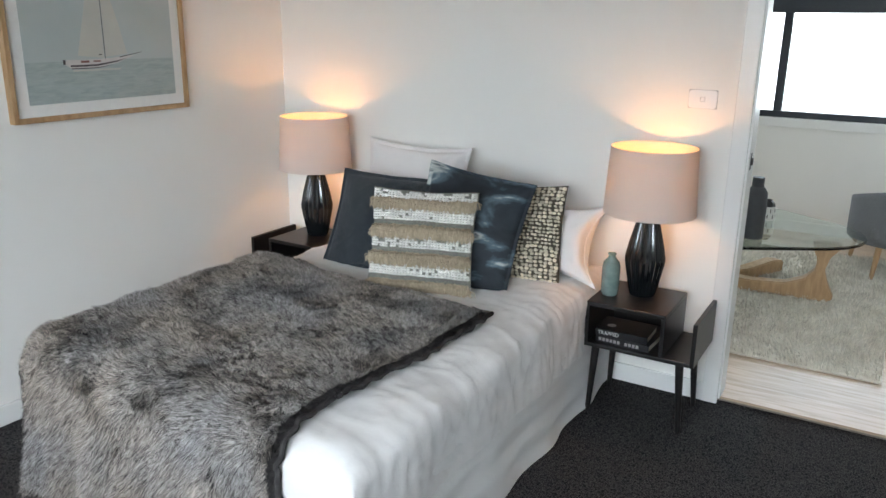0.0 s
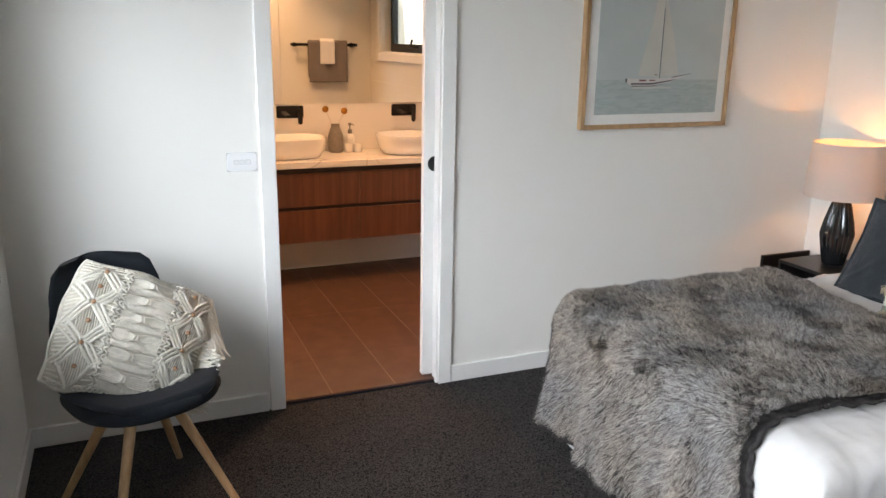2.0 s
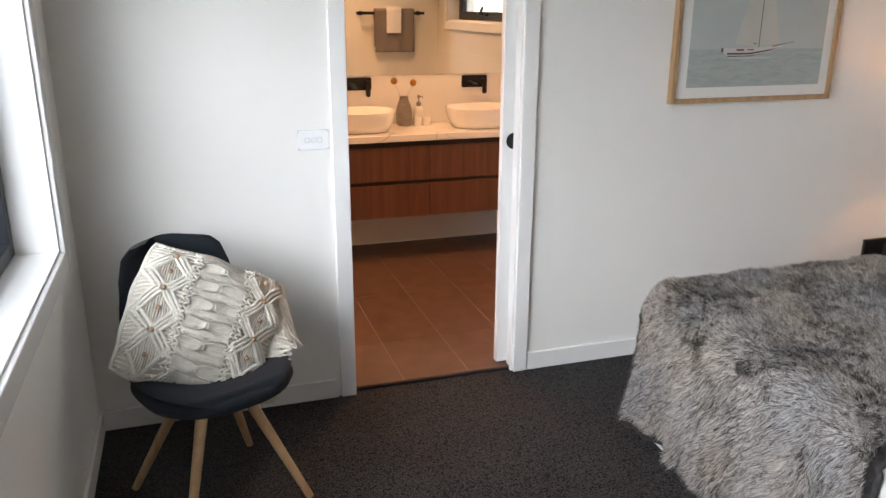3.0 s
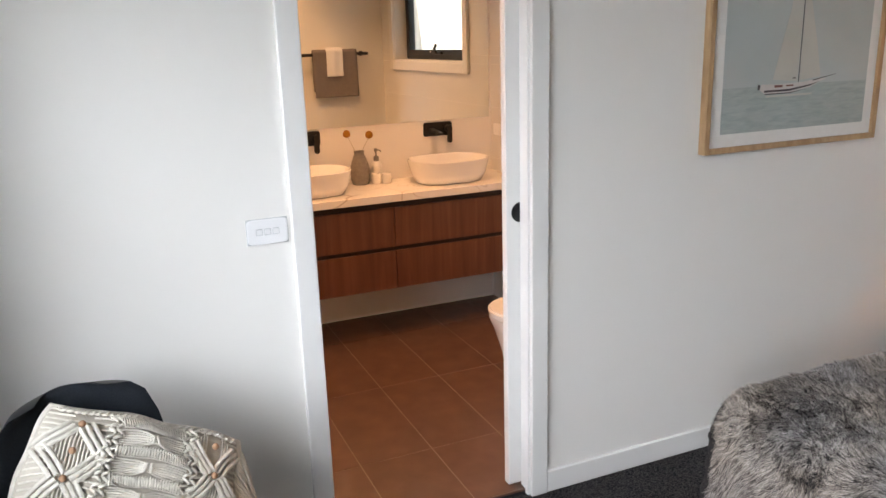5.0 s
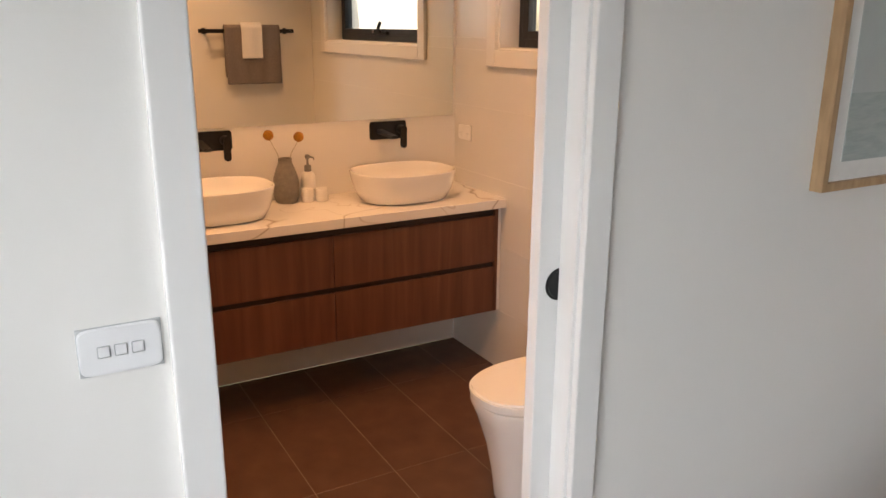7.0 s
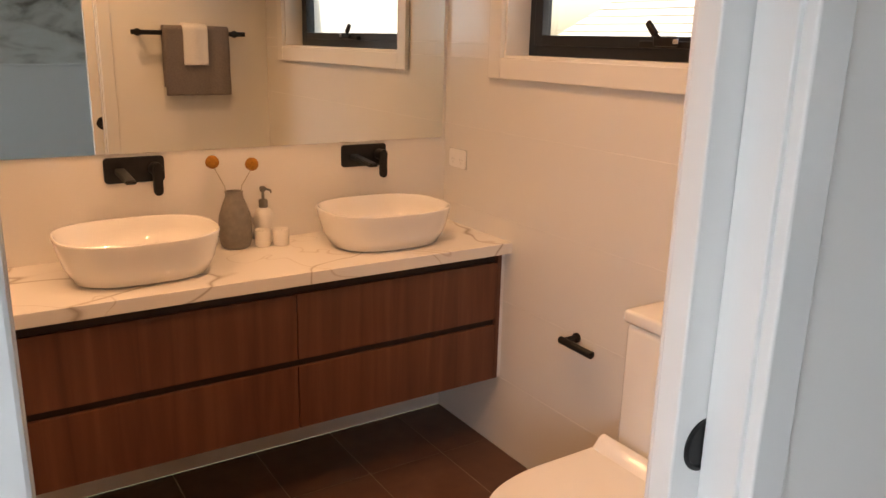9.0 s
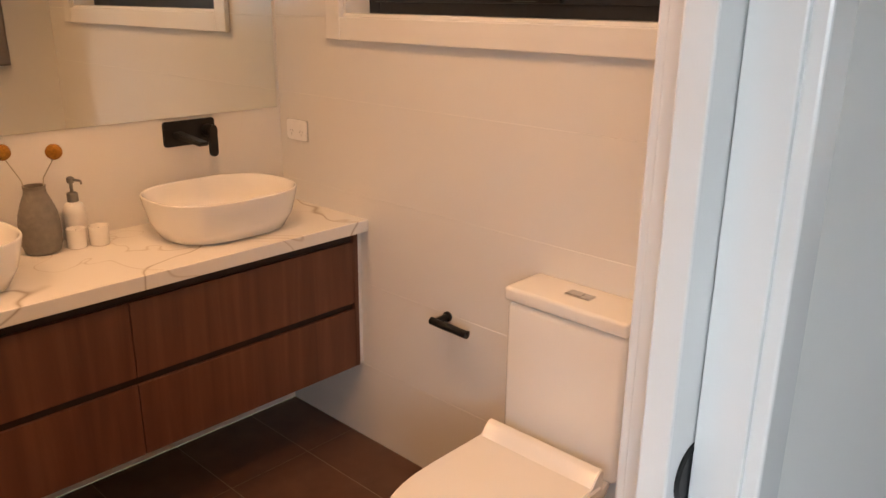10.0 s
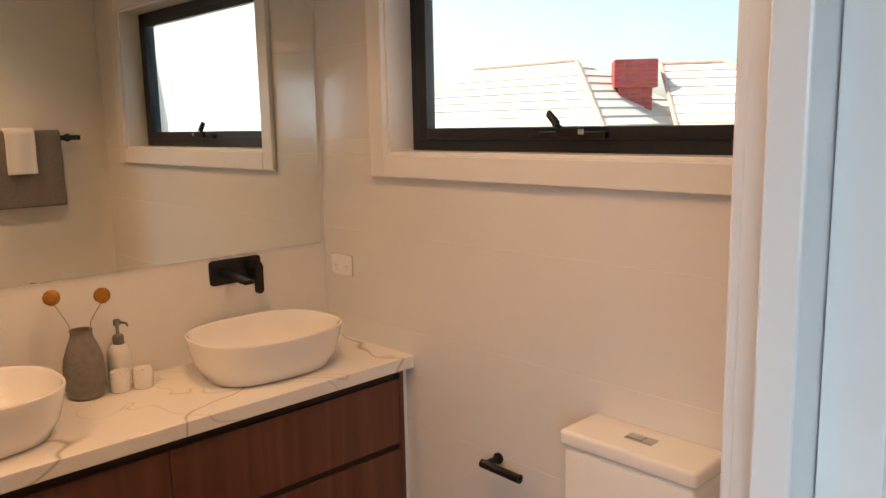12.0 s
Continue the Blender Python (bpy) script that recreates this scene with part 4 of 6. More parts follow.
cushion("pillow", "white square pillow leaning on the wall", 0.57, 0.49, 0.15, M_PILLOW, stand(-1.86, 3.18, BT, 0, 13) @ pose(0, 0, 0.235), 3, "pillow", 0.004, 0.03, 0.10)
cushion("pillow", "white pillow behind a navy cushion", 0.60, 0.38, 0.14, M_PILLOW, stand(-1.80, 2.98, BT, 3, 24) @ pose(0, 0, 0.175), 8, "pillow", 0.004, 0.03)
cushion("pillow", "white square pillow with a sewn border, pink in lamplight", 0.56, 0.37, 0.20, M_PILLOW, stand(-1.095, 3.06, BT, -6, 26) @ pose(0, 0, 0.150, 0, -4, 0), 5, "pillow", 0.004, 0.0, 0.30)
cushion("cushion", "plain slate navy linen cushion with a flat border", 0.56, 0.44, 0.13, M_NAVY, stand(-1.71, 2.70, BT, 4, 27) @ pose(0, 0, 0.215), 11, flange=0.02)
cushion("cushion", "navy and white watercolour print cushion, tilted", 0.45, 0.47, 0.13, M_WATER, stand(-1.28, 2.70, BT, 12, 20) @ pose(0, 0, 0.245, 0, 9, 0), 14, flange=0.02)


def pebble(bm_v, bm_f, p, sx, sy, sz, rng, m=None):
    """A small uneven knot: eight sided, bulging towards the front."""
    s = len(bm_v)
    n = 7
    for k in range(n):
        a = 2 * math.pi * k / n
        j = rng.uniform(0.8, 1.15)
        bm_v.append(p + Vector((sx * j * math.cos(a), 0.002, sz * j * math.sin(a))))
    for k in range(n):
        a = 2 * math.pi * k / n
        bm_v.append(p + Vector((0.7 * sx * math.cos(a), -sy * 0.8, 0.7 * sz * math.sin(a))))
    bm_v.append(p + Vector((0, -sy, 0)))
    for k in range(n):
        j = (k + 1) % n
        bm_f.append((s + k, s + j, s + n + j, s + n + k))
        bm_f.append((s + n + k, s + n + j, s + 2 * n))


# cushion of cream pebbles on black
dotc = cushion("cushion", "dark brown cushion covered in small cream woven pebbles", 0.42, 0.42, 0.12, M_DOTBASE, stand(-1.16, 2.92, BT, 6, 19) @ pose(0, 0, 0.20, 0, -3, 0), 17)
fn = pillow_fn(0.42, 0.42, 0.12, 17)
v, f = [], []
for r in range(26):
    small = 9 < r < 17
    n = 26 if small else 20
    for c in range(n):
        p = fn(min(max((c + 0.5 + RNG.uniform(-0.25, 0.25)) / n, 0.02), 0.98), min(max((r + 0.5 + RNG.uniform(-0.15, 0.15)) / 26, 0.02), 0.98))
        q = RNG.uniform(0.75, 1.1)
        pebble(v, f, p, (0.0080 if small else 0.0114) * q, 0.006, (0.0066 if small else 0.0088) * q, RNG)
array_part("pebble_facing", v, f, M_DOT, dotc, "cream fabric pebbles", 60, "stuff")

# fringed cushion
fr = cushion("cushion", "tan and white tufted cushion with shaggy fringe rows", 0.44, 0.43, 0.12, M_GREYWEAVE, stand(-1.395, 2.545, BT, 17, 17) @ pose(0, 0, 0.205), 21)
fn = pillow_fn(0.44, 0.43, 0.12, 21)
v, f = [], []
for top_v in (0.90, 0.63, 0.37, 0.10):
    n = 1300
    us = RNG.uniform(0.01, 0.99, n)
    vs = top_v + RNG.uniform(-0.035, 0.03, n)
    paths = []
    for u_, v_ in zip(us, vs):
        p = fn(u_, min(max(v_, 0.02), 0.98))
        d = Vector((RNG.normal(0, 0.012), -RNG.uniform(0.014, 0.030), 0))
        ln = RNG.uniform(0.022, 0.037)
        q = fn(u_, min(max(v_ - ln / 0.43, 0.0), 1))
        paths.append((p, p + (q - p) * 0.35 + d, p + (q - p) * 0.95 + d * 0.75 + Vector((RNG.normal(0, 0.006), 0, -0.004))))
    a, b = tubes(paths, 0.0016, 3)
    o = len(v)
    v += a
    f += [tuple(i + o for i in q) for q in b]
array_part("fringe", v, f, M_TAN, fr, "shaggy tan wool fringe rows", None, "stuff")
v, f = [], []
for band in (0.965, 0.76, 0.50, 0.235):
    for r in range(5):
        for c in range(34):
            zig = abs(((c / 34 * 5) % 1) - 0.5) * 2
            if RNG.uniform() < (0.05 if (band in (0.76, 0.235) or r / 4 < zig + 0.3) else 0.8): continue
            p = fn(min(max((c + 0.5) / 34, 0.015), 0.985), min(band - 0.052 + r * 0.024, 0.985))
            pebble(v, f, p, 0.0082, 0.013, 0.0064, RNG)
array_part("knotwork", v, f, M_KNOT, fr, "rows of white wool knots", 60, "stuff")


# ---- bedside tables, lamps, bottle, books ----
TT = 0.502   # tabletop height


def bedside(x, y, side, label):
    """An open box on splayed legs with a low magazine shelf on one side."""
    top = thing("bedside_table", label, "bedside table", x, y, 0, 0, "bedside tables")
    s = side
    def bx(name, x0, x1, y0, y1, z0, z1, text=""):
        a, b = sorted((s * x0, s * x1))
        part(name, box(a, b, y0, y1, z0, z1, 0.003), M_BLACKWOOD, top, text)
    t = 0.018
    bx("tabletop", -0.235, 0.105, -0.185, 0.165, TT - t, TT)
    bx("side_panel", -0.235, -0.235 + t, -0.185, 0.165, 0.300 + t, TT - t)
    bx("side_panel", 0.105 - t, 0.105, -0.185, 0.165, 0.300 + t, TT - t)
    bx("bottom_panel", -0.235, 0.215, -0.185, 0.165, 0.300, 0.300 + t)
    bx("back_panel", -0.235 + t, 0.105 - t, 0.157, 0.165, 0.300 + t, 0.415)
    bx("magazine_panel", 0.215, 0.215 + t, -0.185, 0.165, 0.300, 0.49)
    for lx, ly, ox, oy in ((-0.195, -0.13, -0.015, -0.015), (0.165, -0.13, 0.025, -0.015), (-0.195, 0.13, -0.015, 0.015), (0.165, 0.13, 0.02, 0.015)):
        part("leg", rod((s * lx, ly, 0.301), (s * (lx + ox), ly + oy, FZ + 0.001), 0.018, 0.0105, 14), M_BLACKWOOD, top, "", 40)
    return top


bedside(-0.595, 3.175, 1, "black-stained wooden bedside table with books, beside the doorway")
bedside(-2.525, 3.175, -1, "black-stained wooden bedside table in the room corner")


def table_lamp(x, y, label):
    top = thing("table_lamp", label, "table lamp", x, y, TT + 0.001, 0, "bedside lamps")
    prof = [(0.052, 0.0), (0.056, 0.006), (0.066, 0.05), (0.084, 0.145), (0.086, 0.165), (0.074, 0.23), (0.052, 0.315), (0.044, 0.338), (0.030, 0.345)]
    part("lamp_base", turned(prof, 120, 20, 0.075), M_GLAZE, top, "black fluted ceramic base", 25)
    part("neck", turned([(0.024, 0.343), (0.024, 0.352), (0.010, 0.356), (0.010, 0.40), (0.019, 0.402), (0.019, 0.44)], 20), M_BRASS, top, "dark bronze lamp holder", 40)
    bulb = turned([(0.010, 0.44), (0.022, 0.458), (0.020, 0.470), (0.006, 0.476)], 16)
    part("bulb", bulb, M_WAX, top, "frosted bulb", 50)
    own = bmesh.new()
    rings = []
    for r, z in ((0.193, 0.365), (0.178, 0.645), (0.1755, 0.645), (0.1905, 0.365)):
        rings.append([own.verts.new((r * math.cos(2 * math.pi * i / 64), r * math.sin(2 * math.pi * i / 64), z)) for i in range(64)])
    for a, b in zip(rings, rings[1:] + rings[:1]):
        for i in range(64):
            own.faces.new((a[i], a[(i + 1) % 64], b[(i + 1) % 64], b[i]))
    part("shade", own, M_SHADE, top, "pink-white linen drum shade, lit", 40)
    bm = None
    for k in range(3):
        a = 2 * math.pi * k / 3
        bm = rod((0.014 * math.cos(a), 0.014 * math.sin(a), 0.41), (0.186 * math.cos(a), 0.186 * math.sin(a), 0.41), 0.0018, seg=6, bm=bm)
    part("shade_carrier", bm, M_BRASS, top)
    return top


for lx, ly in LAMPS:
    table_lamp(lx, ly, "lit table lamp with a fluted black base and drum shade")

bottle = thing("bottle_vase", "small celadon glazed bottle vase on the bedside table", "vase", -0.775, 3.125, TT + 0.001)
prof = [(0.030, 0), (0.036, 0.006), (0.039, 0.03), (0.039, 0.125), (0.034, 0.148), (0.017, 0.168), (0.014, 0.175), (0.018, 0.182), (0.018, 0.187), (0.011, 0.187), (0.010, 0.17)]
part("body", turned(prof, 40), M_CELADON, bottle, "", 40)


def text_mesh(words, size, m, mat, parent, name="title", stretch=1.0):
    cu = bpy.data.curves.new(name, "FONT")
    cu.body, cu.size, cu.extrude = words, size, 0.0004
    tmp = bpy.data.objects.new("tmp_text", cu)
    scene.collection.objects.link(tmp)
    dg = bpy.context.evaluated_depsgraph_get()
    me = bpy.data.meshes.new_from_object(tmp.evaluated_get(dg))
    bpy.data.objects.remove(tmp)
    me.materials.clear()
    me.materials.append(mat)
    me.transform(m @ Matrix.Diagonal((stretch, 1, 1, 1)))
    me.name = name
    ob = new(name, me)
    ob.parent = parent
    return ob


def book(x, y, z, turn, w, d, h, label, title="", bars=False):
    top = thing("book", label, "book", x, y, z, turn, "books in the bedside table")
    bm = box(-w / 2, w / 2, -d / 2, d / 2, 0, 0.002, 0.0007)
    box(-w / 2, w / 2, -d / 2, d / 2, h - 0.002, h, 0.0007, bm=bm)
    box(-w / 2, w / 2, -d / 2 - 0.0005, -d / 2 + 0.0015, 0, h, 0.0005, bm=bm)
    part("cover", bm, M_BOOK, top, "glossy black cover")
    part("pages", box(-w / 2 + 0.004, w / 2 - 0.004, -d / 2 + 0.002, d / 2 - 0.004, 0.0025, h - 0.0025), M_PAGES, top)
    front = pose(-w / 2 + 0.012, -d / 2 - 0.0008, h * 0.24, 90, 0, 0)
    if title:
        text_mesh(title, h * 0.78, front, M_PRINTWHITE, top, "title", 0.95)
    if bars:
        for k in range(11):
            if k != 6:
                part("title_bar", box(-w / 2 + 0.014 + k * 0.0165, -w / 2 + 0.026 + k * 0.0165, -d / 2 - 0.0012, -d / 2 - 0.0004, h * 0.25, h * 0.72), M_PRINTGREY, top)
    return top


book(-0.665, 3.10, 0.319, -3, 0.235, 0.17, 0.030, "thick black book with grey lettering on its spine", bars=True)
bk = book(-0.678, 3.10, 0.350, 1, 0.225, 0.165, 0.030, "thick black book with a white spine title", "TRAPPED")
part("cover_mark", turned([(0.018, 0.0302), (0.018, 0.0308)], 24), M_PRINTGREY, bk, "pale round mark on the cover").location = (-0.06, -0.02, 0)


# ---- switches ----
def switch_plate(name, label, m, n, category="light switch", w=0.116, h=0.076, outlet=False):
    """Built flat in x and z, facing -y."""
    top = thing(name, label, category)
    top.matrix_world = m
    own = prism([(w / 2 * math.copysign(abs(math.cos(a)) ** 0.25, math.cos(a)), h / 2 * math.copysign(abs(math.sin(a)) ** 0.25, math.sin(a))) for a in [2 * math.pi * i / 40 for i in range(40)]], "y", -0.008, -0.0005)
    bmesh.ops.bevel(own, geom=[e for e in own.edges if all(abs(v.co.y + 0.008) < 1e-5 for v in e.verts)], offset=0.002, segments=2, affect="EDGES")
    part("plate", own, M_SWITCH, top, "", 40)
    # slightly larger grey rim, coloured as the shadow line round the plate
    part("plate_shadow_edge", box(-w / 2 - 0.0012, w / 2 + 0.0012, -0.004, 0.0, -h / 2 - 0.0012, h / 2 + 0.0012, 0.001), M_SWEDGE, top, "grey rim that draws a shadow line round the plate")
    for k in range(n):
        cx = (k - (n - 1) / 2) * 0.0248
        part("surround", box(cx - 0.0095, cx + 0.0095, -0.0090, -0.0075, -0.0095, 0.0095, 0.002), M_SWEDGE, top)
        part("rocker", box(cx - 0.0082, cx + 0.0082, -0.0105, -0.0088, -0.0082, 0.0082, 0.0015), M_SWITCH, top)
    if outlet:
        for cx in (-0.028, 0.028):
            for sx, tilt in ((-0.007, 30), (0.007, -30), (0, 0)):
                p = Vector((cx + sx, -0.0085, -0.004 if sx else -0.016))
                a = radians(tilt)
                bm = rod(p + Vector((math.sin(a) * 0.004, 0, math.cos(a) * 0.004)), p - Vector((math.sin(a) * 0.004, 0, math.cos(a) * 0.004)), 0.0011, seg=6)
                part("socket_slot", bm, M_SWEDGE, top)
        for cx in (-0.022, 0.022):
            part("rocker", box(cx - 0.006, cx + 0.006, -0.0105, -0.0078, 0.014, 0.026, 0.0015), M_SWITCH, top)
    return top


switch_plate("light_switch", "white three-gang switch plate beside the bathroom doorway", pose(WX, 0.182, 1.125, 0, 0, 90), 3, w=0.121)
switch_plate("light_switch", "white single switch plate near the lounge doorway", pose(-0.527, HY, 1.335), 1)


# ---- framed boat print ----
pic = thing("framed_picture", "oak-framed print of a sailing boat on pale sea", "picture", WX, 2.241, 1.745)
P0, P1, Q0, Q1, PX = -0.445, 0.445, -0.53, 0.53, 0.036
for a, b, c, d in ((P0, P0 + 0.022, Q0, Q1), (P1 - 0.022, P1, Q0, Q1), (P0 + 0.022, P1 - 0.022, Q0, Q0 + 0.022), (P0 + 0.022, P1 - 0.022, Q1 - 0.022, Q1)):
    part("frame_rail", box(0, PX, a, b, c, d, 0.002), M_OAK, pic, "pale oak frame rail")
part("mat", box(0.003, 0.022, P0 + 0.02, P1 - 0.02, Q0 + 0.02, Q1 - 0.02), M_PAPER, pic, "white mat board")
HZ = -0.292
a, b = P0 + 0.080, P1 - 0.070
part("printed_sky", box(0.020, 0.0235, a, b, HZ, Q1 - 0.078), M_SKY, pic, "pale grey-blue printed sky")
part("printed_sea", box(0.020, 0.0235, a, b, Q0 + 0.070, HZ), M_SEA, pic, "grey-green printed sea")
x0, x1 = 0.0230, 0.0243
main_sail = [(-0.125, -0.270), (0.000, -0.282), (0.004, 0.20), (-0.03, 0.16), (-0.06, -0.02)]
part("main_sail", prism(main_sail, "x", x0, x1), M_SAIL, pic, "cream printed sail")
part("jib_sail", prism([(0.010, -0.278), (0.120, -0.268), (0.085, -0.13), (0.010, 0.12)], "x", x0, x1), M_SAIL, pic, "cream printed sail")
hull = [(-0.19, -0.305), (-0.16, -0.322), (-0.04, -0.322), (0.07, -0.305), (0.115, -0.288), (0.155, -0.276), (0.115, -0.276), (0.04, -0.284), (-0.10, -0.288), (-0.18, -0.285)]
part("hull", prism(hull, "x", x0 + 0.0004, x1 + 0.0004), M_HULL, pic, "white printed hull")
bm = prism([(-0.165, -0.316), (-0.04, -0.316), (0.06, -0.302), (0.115, -0.287), (0.06, -0.296), (-0.04, -0.308), (-0.165, -0.308)], "x", x0 + 0.001, x1 + 0.001)
prism([(-0.16, -0.3245), (-0.04, -0.3245), (0.05, -0.312), (-0.04, -0.3205), (-0.16, -0.3205)], "x", x0 + 0.001, x1 + 0.001, bm=bm)
box(x0, x1 + 0.001, 0.0045, 0.0065, -0.285, 0.05, bm=bm)
box(x0, x1 + 0.001, -0.025, -0.010, -0.27, -0.266, bm=bm)
box(x0, x1 + 0.001, -0.197, -0.187, -0.305, -0.286, bm=bm)
prism([(0.08, -0.283), (0.20, -0.262), (0.20, -0.2605), (0.08, -0.279)], "x", x0 + 0.001, x1 + 0.001, bm=bm)
prism([(-0.09, 0.24), (-0.045, 0.12), (-0.042, 0.122), (-0.088, 0.24)], "x", x0 + 0.001, x1 + 0.001, bm=bm)
part("ink_lines", bm, M_INK, pic, "dark printed mast, stripes and spars")
part("deck_mark", box(x0, x1 + 0.0014, -0.115, -0.075, -0.300, -0.291), M_INKRED, pic, "reddish printed deck mark")
part("deck_mark", box(x0, x1 + 0.0014, -0.055, -0.02, -0.298, -0.292), M_INKRED, pic, "reddish printed deck mark")
part("water_line", box(x0, x1, -0.155, 0.08, -0.335, -0.328), M_SAIL, pic, "pale printed reflection")

art = thing("framed_picture", "white-framed print of pale dune grass", "picture", EX, 1.30, 1.60)
for a, b, c, d in ((-0.60, -0.575, -0.40, 0.40), (0.575, 0.60, -0.40, 0.40), (-0.575, 0.575, -0.40, -0.375), (-0.575, 0.575, 0.375, 0.40)):
    part("frame_rail", box(-0.035, 0, a, b, c, d, 0.002), M_PAPER, art, "white frame rail")
part("print", box(-0.02, -0.002, -0.578, 0.578, -0.378, 0.378), M_ARTPRINT, art, "dune grass print")


# ---- chair with macrame cushion ----
CH = pose(-2.29, -0.285, 0, 0, 0, 23)
chair = thing("chair", "charcoal felt shell chair on splayed beech legs", "chair")
chair.matrix_world = CH
SPINE = [(0.245, 0.432, 0.10), (0.225, 0.446, 0.165), (0.16, 0.444, 0.222), (0.06, 0.432, 0.252), (-0.05, 0.428, 0.256), (-0.14, 0.440, 0.240), (-0.210, 0.490, 0.229), (-0.250, 0.57, 0.218), (-0.275, 0.66, 0.210), (-0.297, 0.75, 0.199), (-0.313, 0.815, 0.178), (-0.319, 0.844, 0.146), (-0.322, 0.857, 0.085)]


def spine(v):
    s = v * (len(SPINE) - 1)
    i = min(int(s), len(SPINE) - 2)
    k = s - i
    return [a + (b - a) * k for a, b in zip(SPINE[i], SPINE[i + 1])]


def shell_fn(lift):
    def fn(u, v):
        a = u * 2 - 1
        x, z, w = spine(v)
        back = min(max((v - 0.45) / 0.25, 0), 1)
        x += (0.075 * a * a) * back + 0.0
        z += 0.040 * a * a * (1 - back) * min(v * 4, 1)
        n = Vector((back, 0, 1 - back)).normalized()
        return Vector((x, a * w, z)) + n * lift * (1 - abs(a) ** 6) ** 0.5 * min(1, 12 * v + 0.1, 12 * (1 - v) + 0.1)
    return fn


for tag, lift, mat, text in (("seat_shell", -0.022, M_SHELL, "dark moulded shell"), ("upholstery", 0.016, M_CHAIR, "charcoal felt upholstery")):
    v, f = grid_mesh(shell_fn(lift), 28, 48)
    array_part(tag, v, f, mat, chair, text, 70)
# round pad under the felt
part("seat_pad", oval_rings([(0.19, 0.20, 0.395, 0.03, 0), (0.235, 0.245, 0.408, 0.02, 0), (0.246, 0.258, 0.428, 0.015, 0), (0.236, 0.246, 0.446, 0.015, 0), (0.19, 0.20, 0.455, 0.02, 0)], 48, power=2.4), M_CHAIR, chair, "thick felt seat pad", 60)
part("leg_bracket", oval_rings([(0.10, 0.10, 0.372, 0, 0), (0.12, 0.12, 0.38, 0, 0), (0.12, 0.12, 0.396, 0, 0)], 32), M_SHELL, chair, "black leg bracket", 40)
for ang in (45, 135, 225, 315):
    c, s = math.cos(radians(ang)), math.sin(radians(ang))
    part("leg", rod((0.02 + 0.10 * c, -0.005 + 0.10 * s, 0.385), (0.028 + 0.318 * c, -0.012 + 0.318 * s, FZ + 0.002), 0.0205, 0.0130, 18), M_BEECH, chair, "tapered beech leg", 50)

MC = pose(-2.360, -0.300, 0.588, 0, 0, 104) @ pose(0, 0, 0, -34, 0, 0) @ pose(0, 0, 0, 0, 29, 0)
MW, MH = 0.465, 0.445
mac = cushion("cushion", "cream knotted macrame cushion with a fringe, lying on the chair", MW, MH, 0.23, M_CREAMBASE, MC, 31, piping=0.008, sag=-0.06, pipe_mat=M_CREAM)
mfn = pillow_fn(MW, MH, 0.23, 31, -0.06)
DOWN = MC.to_3x3().inverted() @ Vector((0, 0, -1))


def on_mac(u, v, lift=0.006):
    return mfn(min(max(u, 0.005), 0.995), min(max(v, 0.005), 0.995)) + Vector((0, -lift, 0))


def along(p, q, n, lift):
    return [on_mac(p[0] + (q[0] - p[0]) * i / n, p[1] + (q[1] - p[1]) * i / n, lift) for i in range(n + 1)]


thin, thick, wavy, knot, beads = [], [], [], [], []
PITCH = 0.31
# two side columns of diamonds in triple cords that cross at beads
for cm, hw, first in ((0.165, 0.140, -0.02), (0.845, 0.120, 0.13)):
    for k in range(4):
        lo, hi = first + PITCH * k, first + PITCH * (k + 1)
        vm = (lo + hi) / 2
        for su in (-1, 1):
            for end in (lo, hi):
                for strand in (-1, 0, 1):
                    # three cords side by side, square to their run
                    ux, uz = su * (hw - 0.02) * MW, (vm - end) * MH
                    size = math.hypot(ux, uz)
                    ox, oz = -uz / size * 0.0125 * strand / MW, ux / size * 0.0125 * strand / MH
                    p, q = (cm + su * 0.025 + ox, end + oz + (vm - end) * 0.06), (cm + su * hw + ox, vm + oz)
                    if -0.01 < min(p[1], q[1]) and max(p[1], q[1]) < 1.01:
                        thick.append(along(p, q, 8, 0.011))
        # fine cords stretched inside the diamond
        for i in range(15):
            t = (i + 0.5) / 15 * 2 - 1
            reach = (1 - abs(t)) * (PITCH / 2) * 0.85
            if vm - reach > 0 and vm + reach < 1:
                thin.append(along((cm + t * hw * 0.9, vm - reach), (cm + t * hw * 0.9, vm + reach), 5, 0.005))
        # and across the corners between the diamonds
        for su in (-1, 1):
            for i in range(1, 9):
                vv = lo + (i / 9 - 0.5) * PITCH * 0.9
                if 0.01 < vv < 0.99:
                    inner = cm + su * hw * min(1, abs(vv - lo) / (PITCH / 2))
                    thin.append(along((inner, vv), (cm + su * hw * 1.08, vv), 4, 0.005))
        for bv in (lo, vm):
            if 0.02 < bv < 0.98: beads.append((cm, bv))
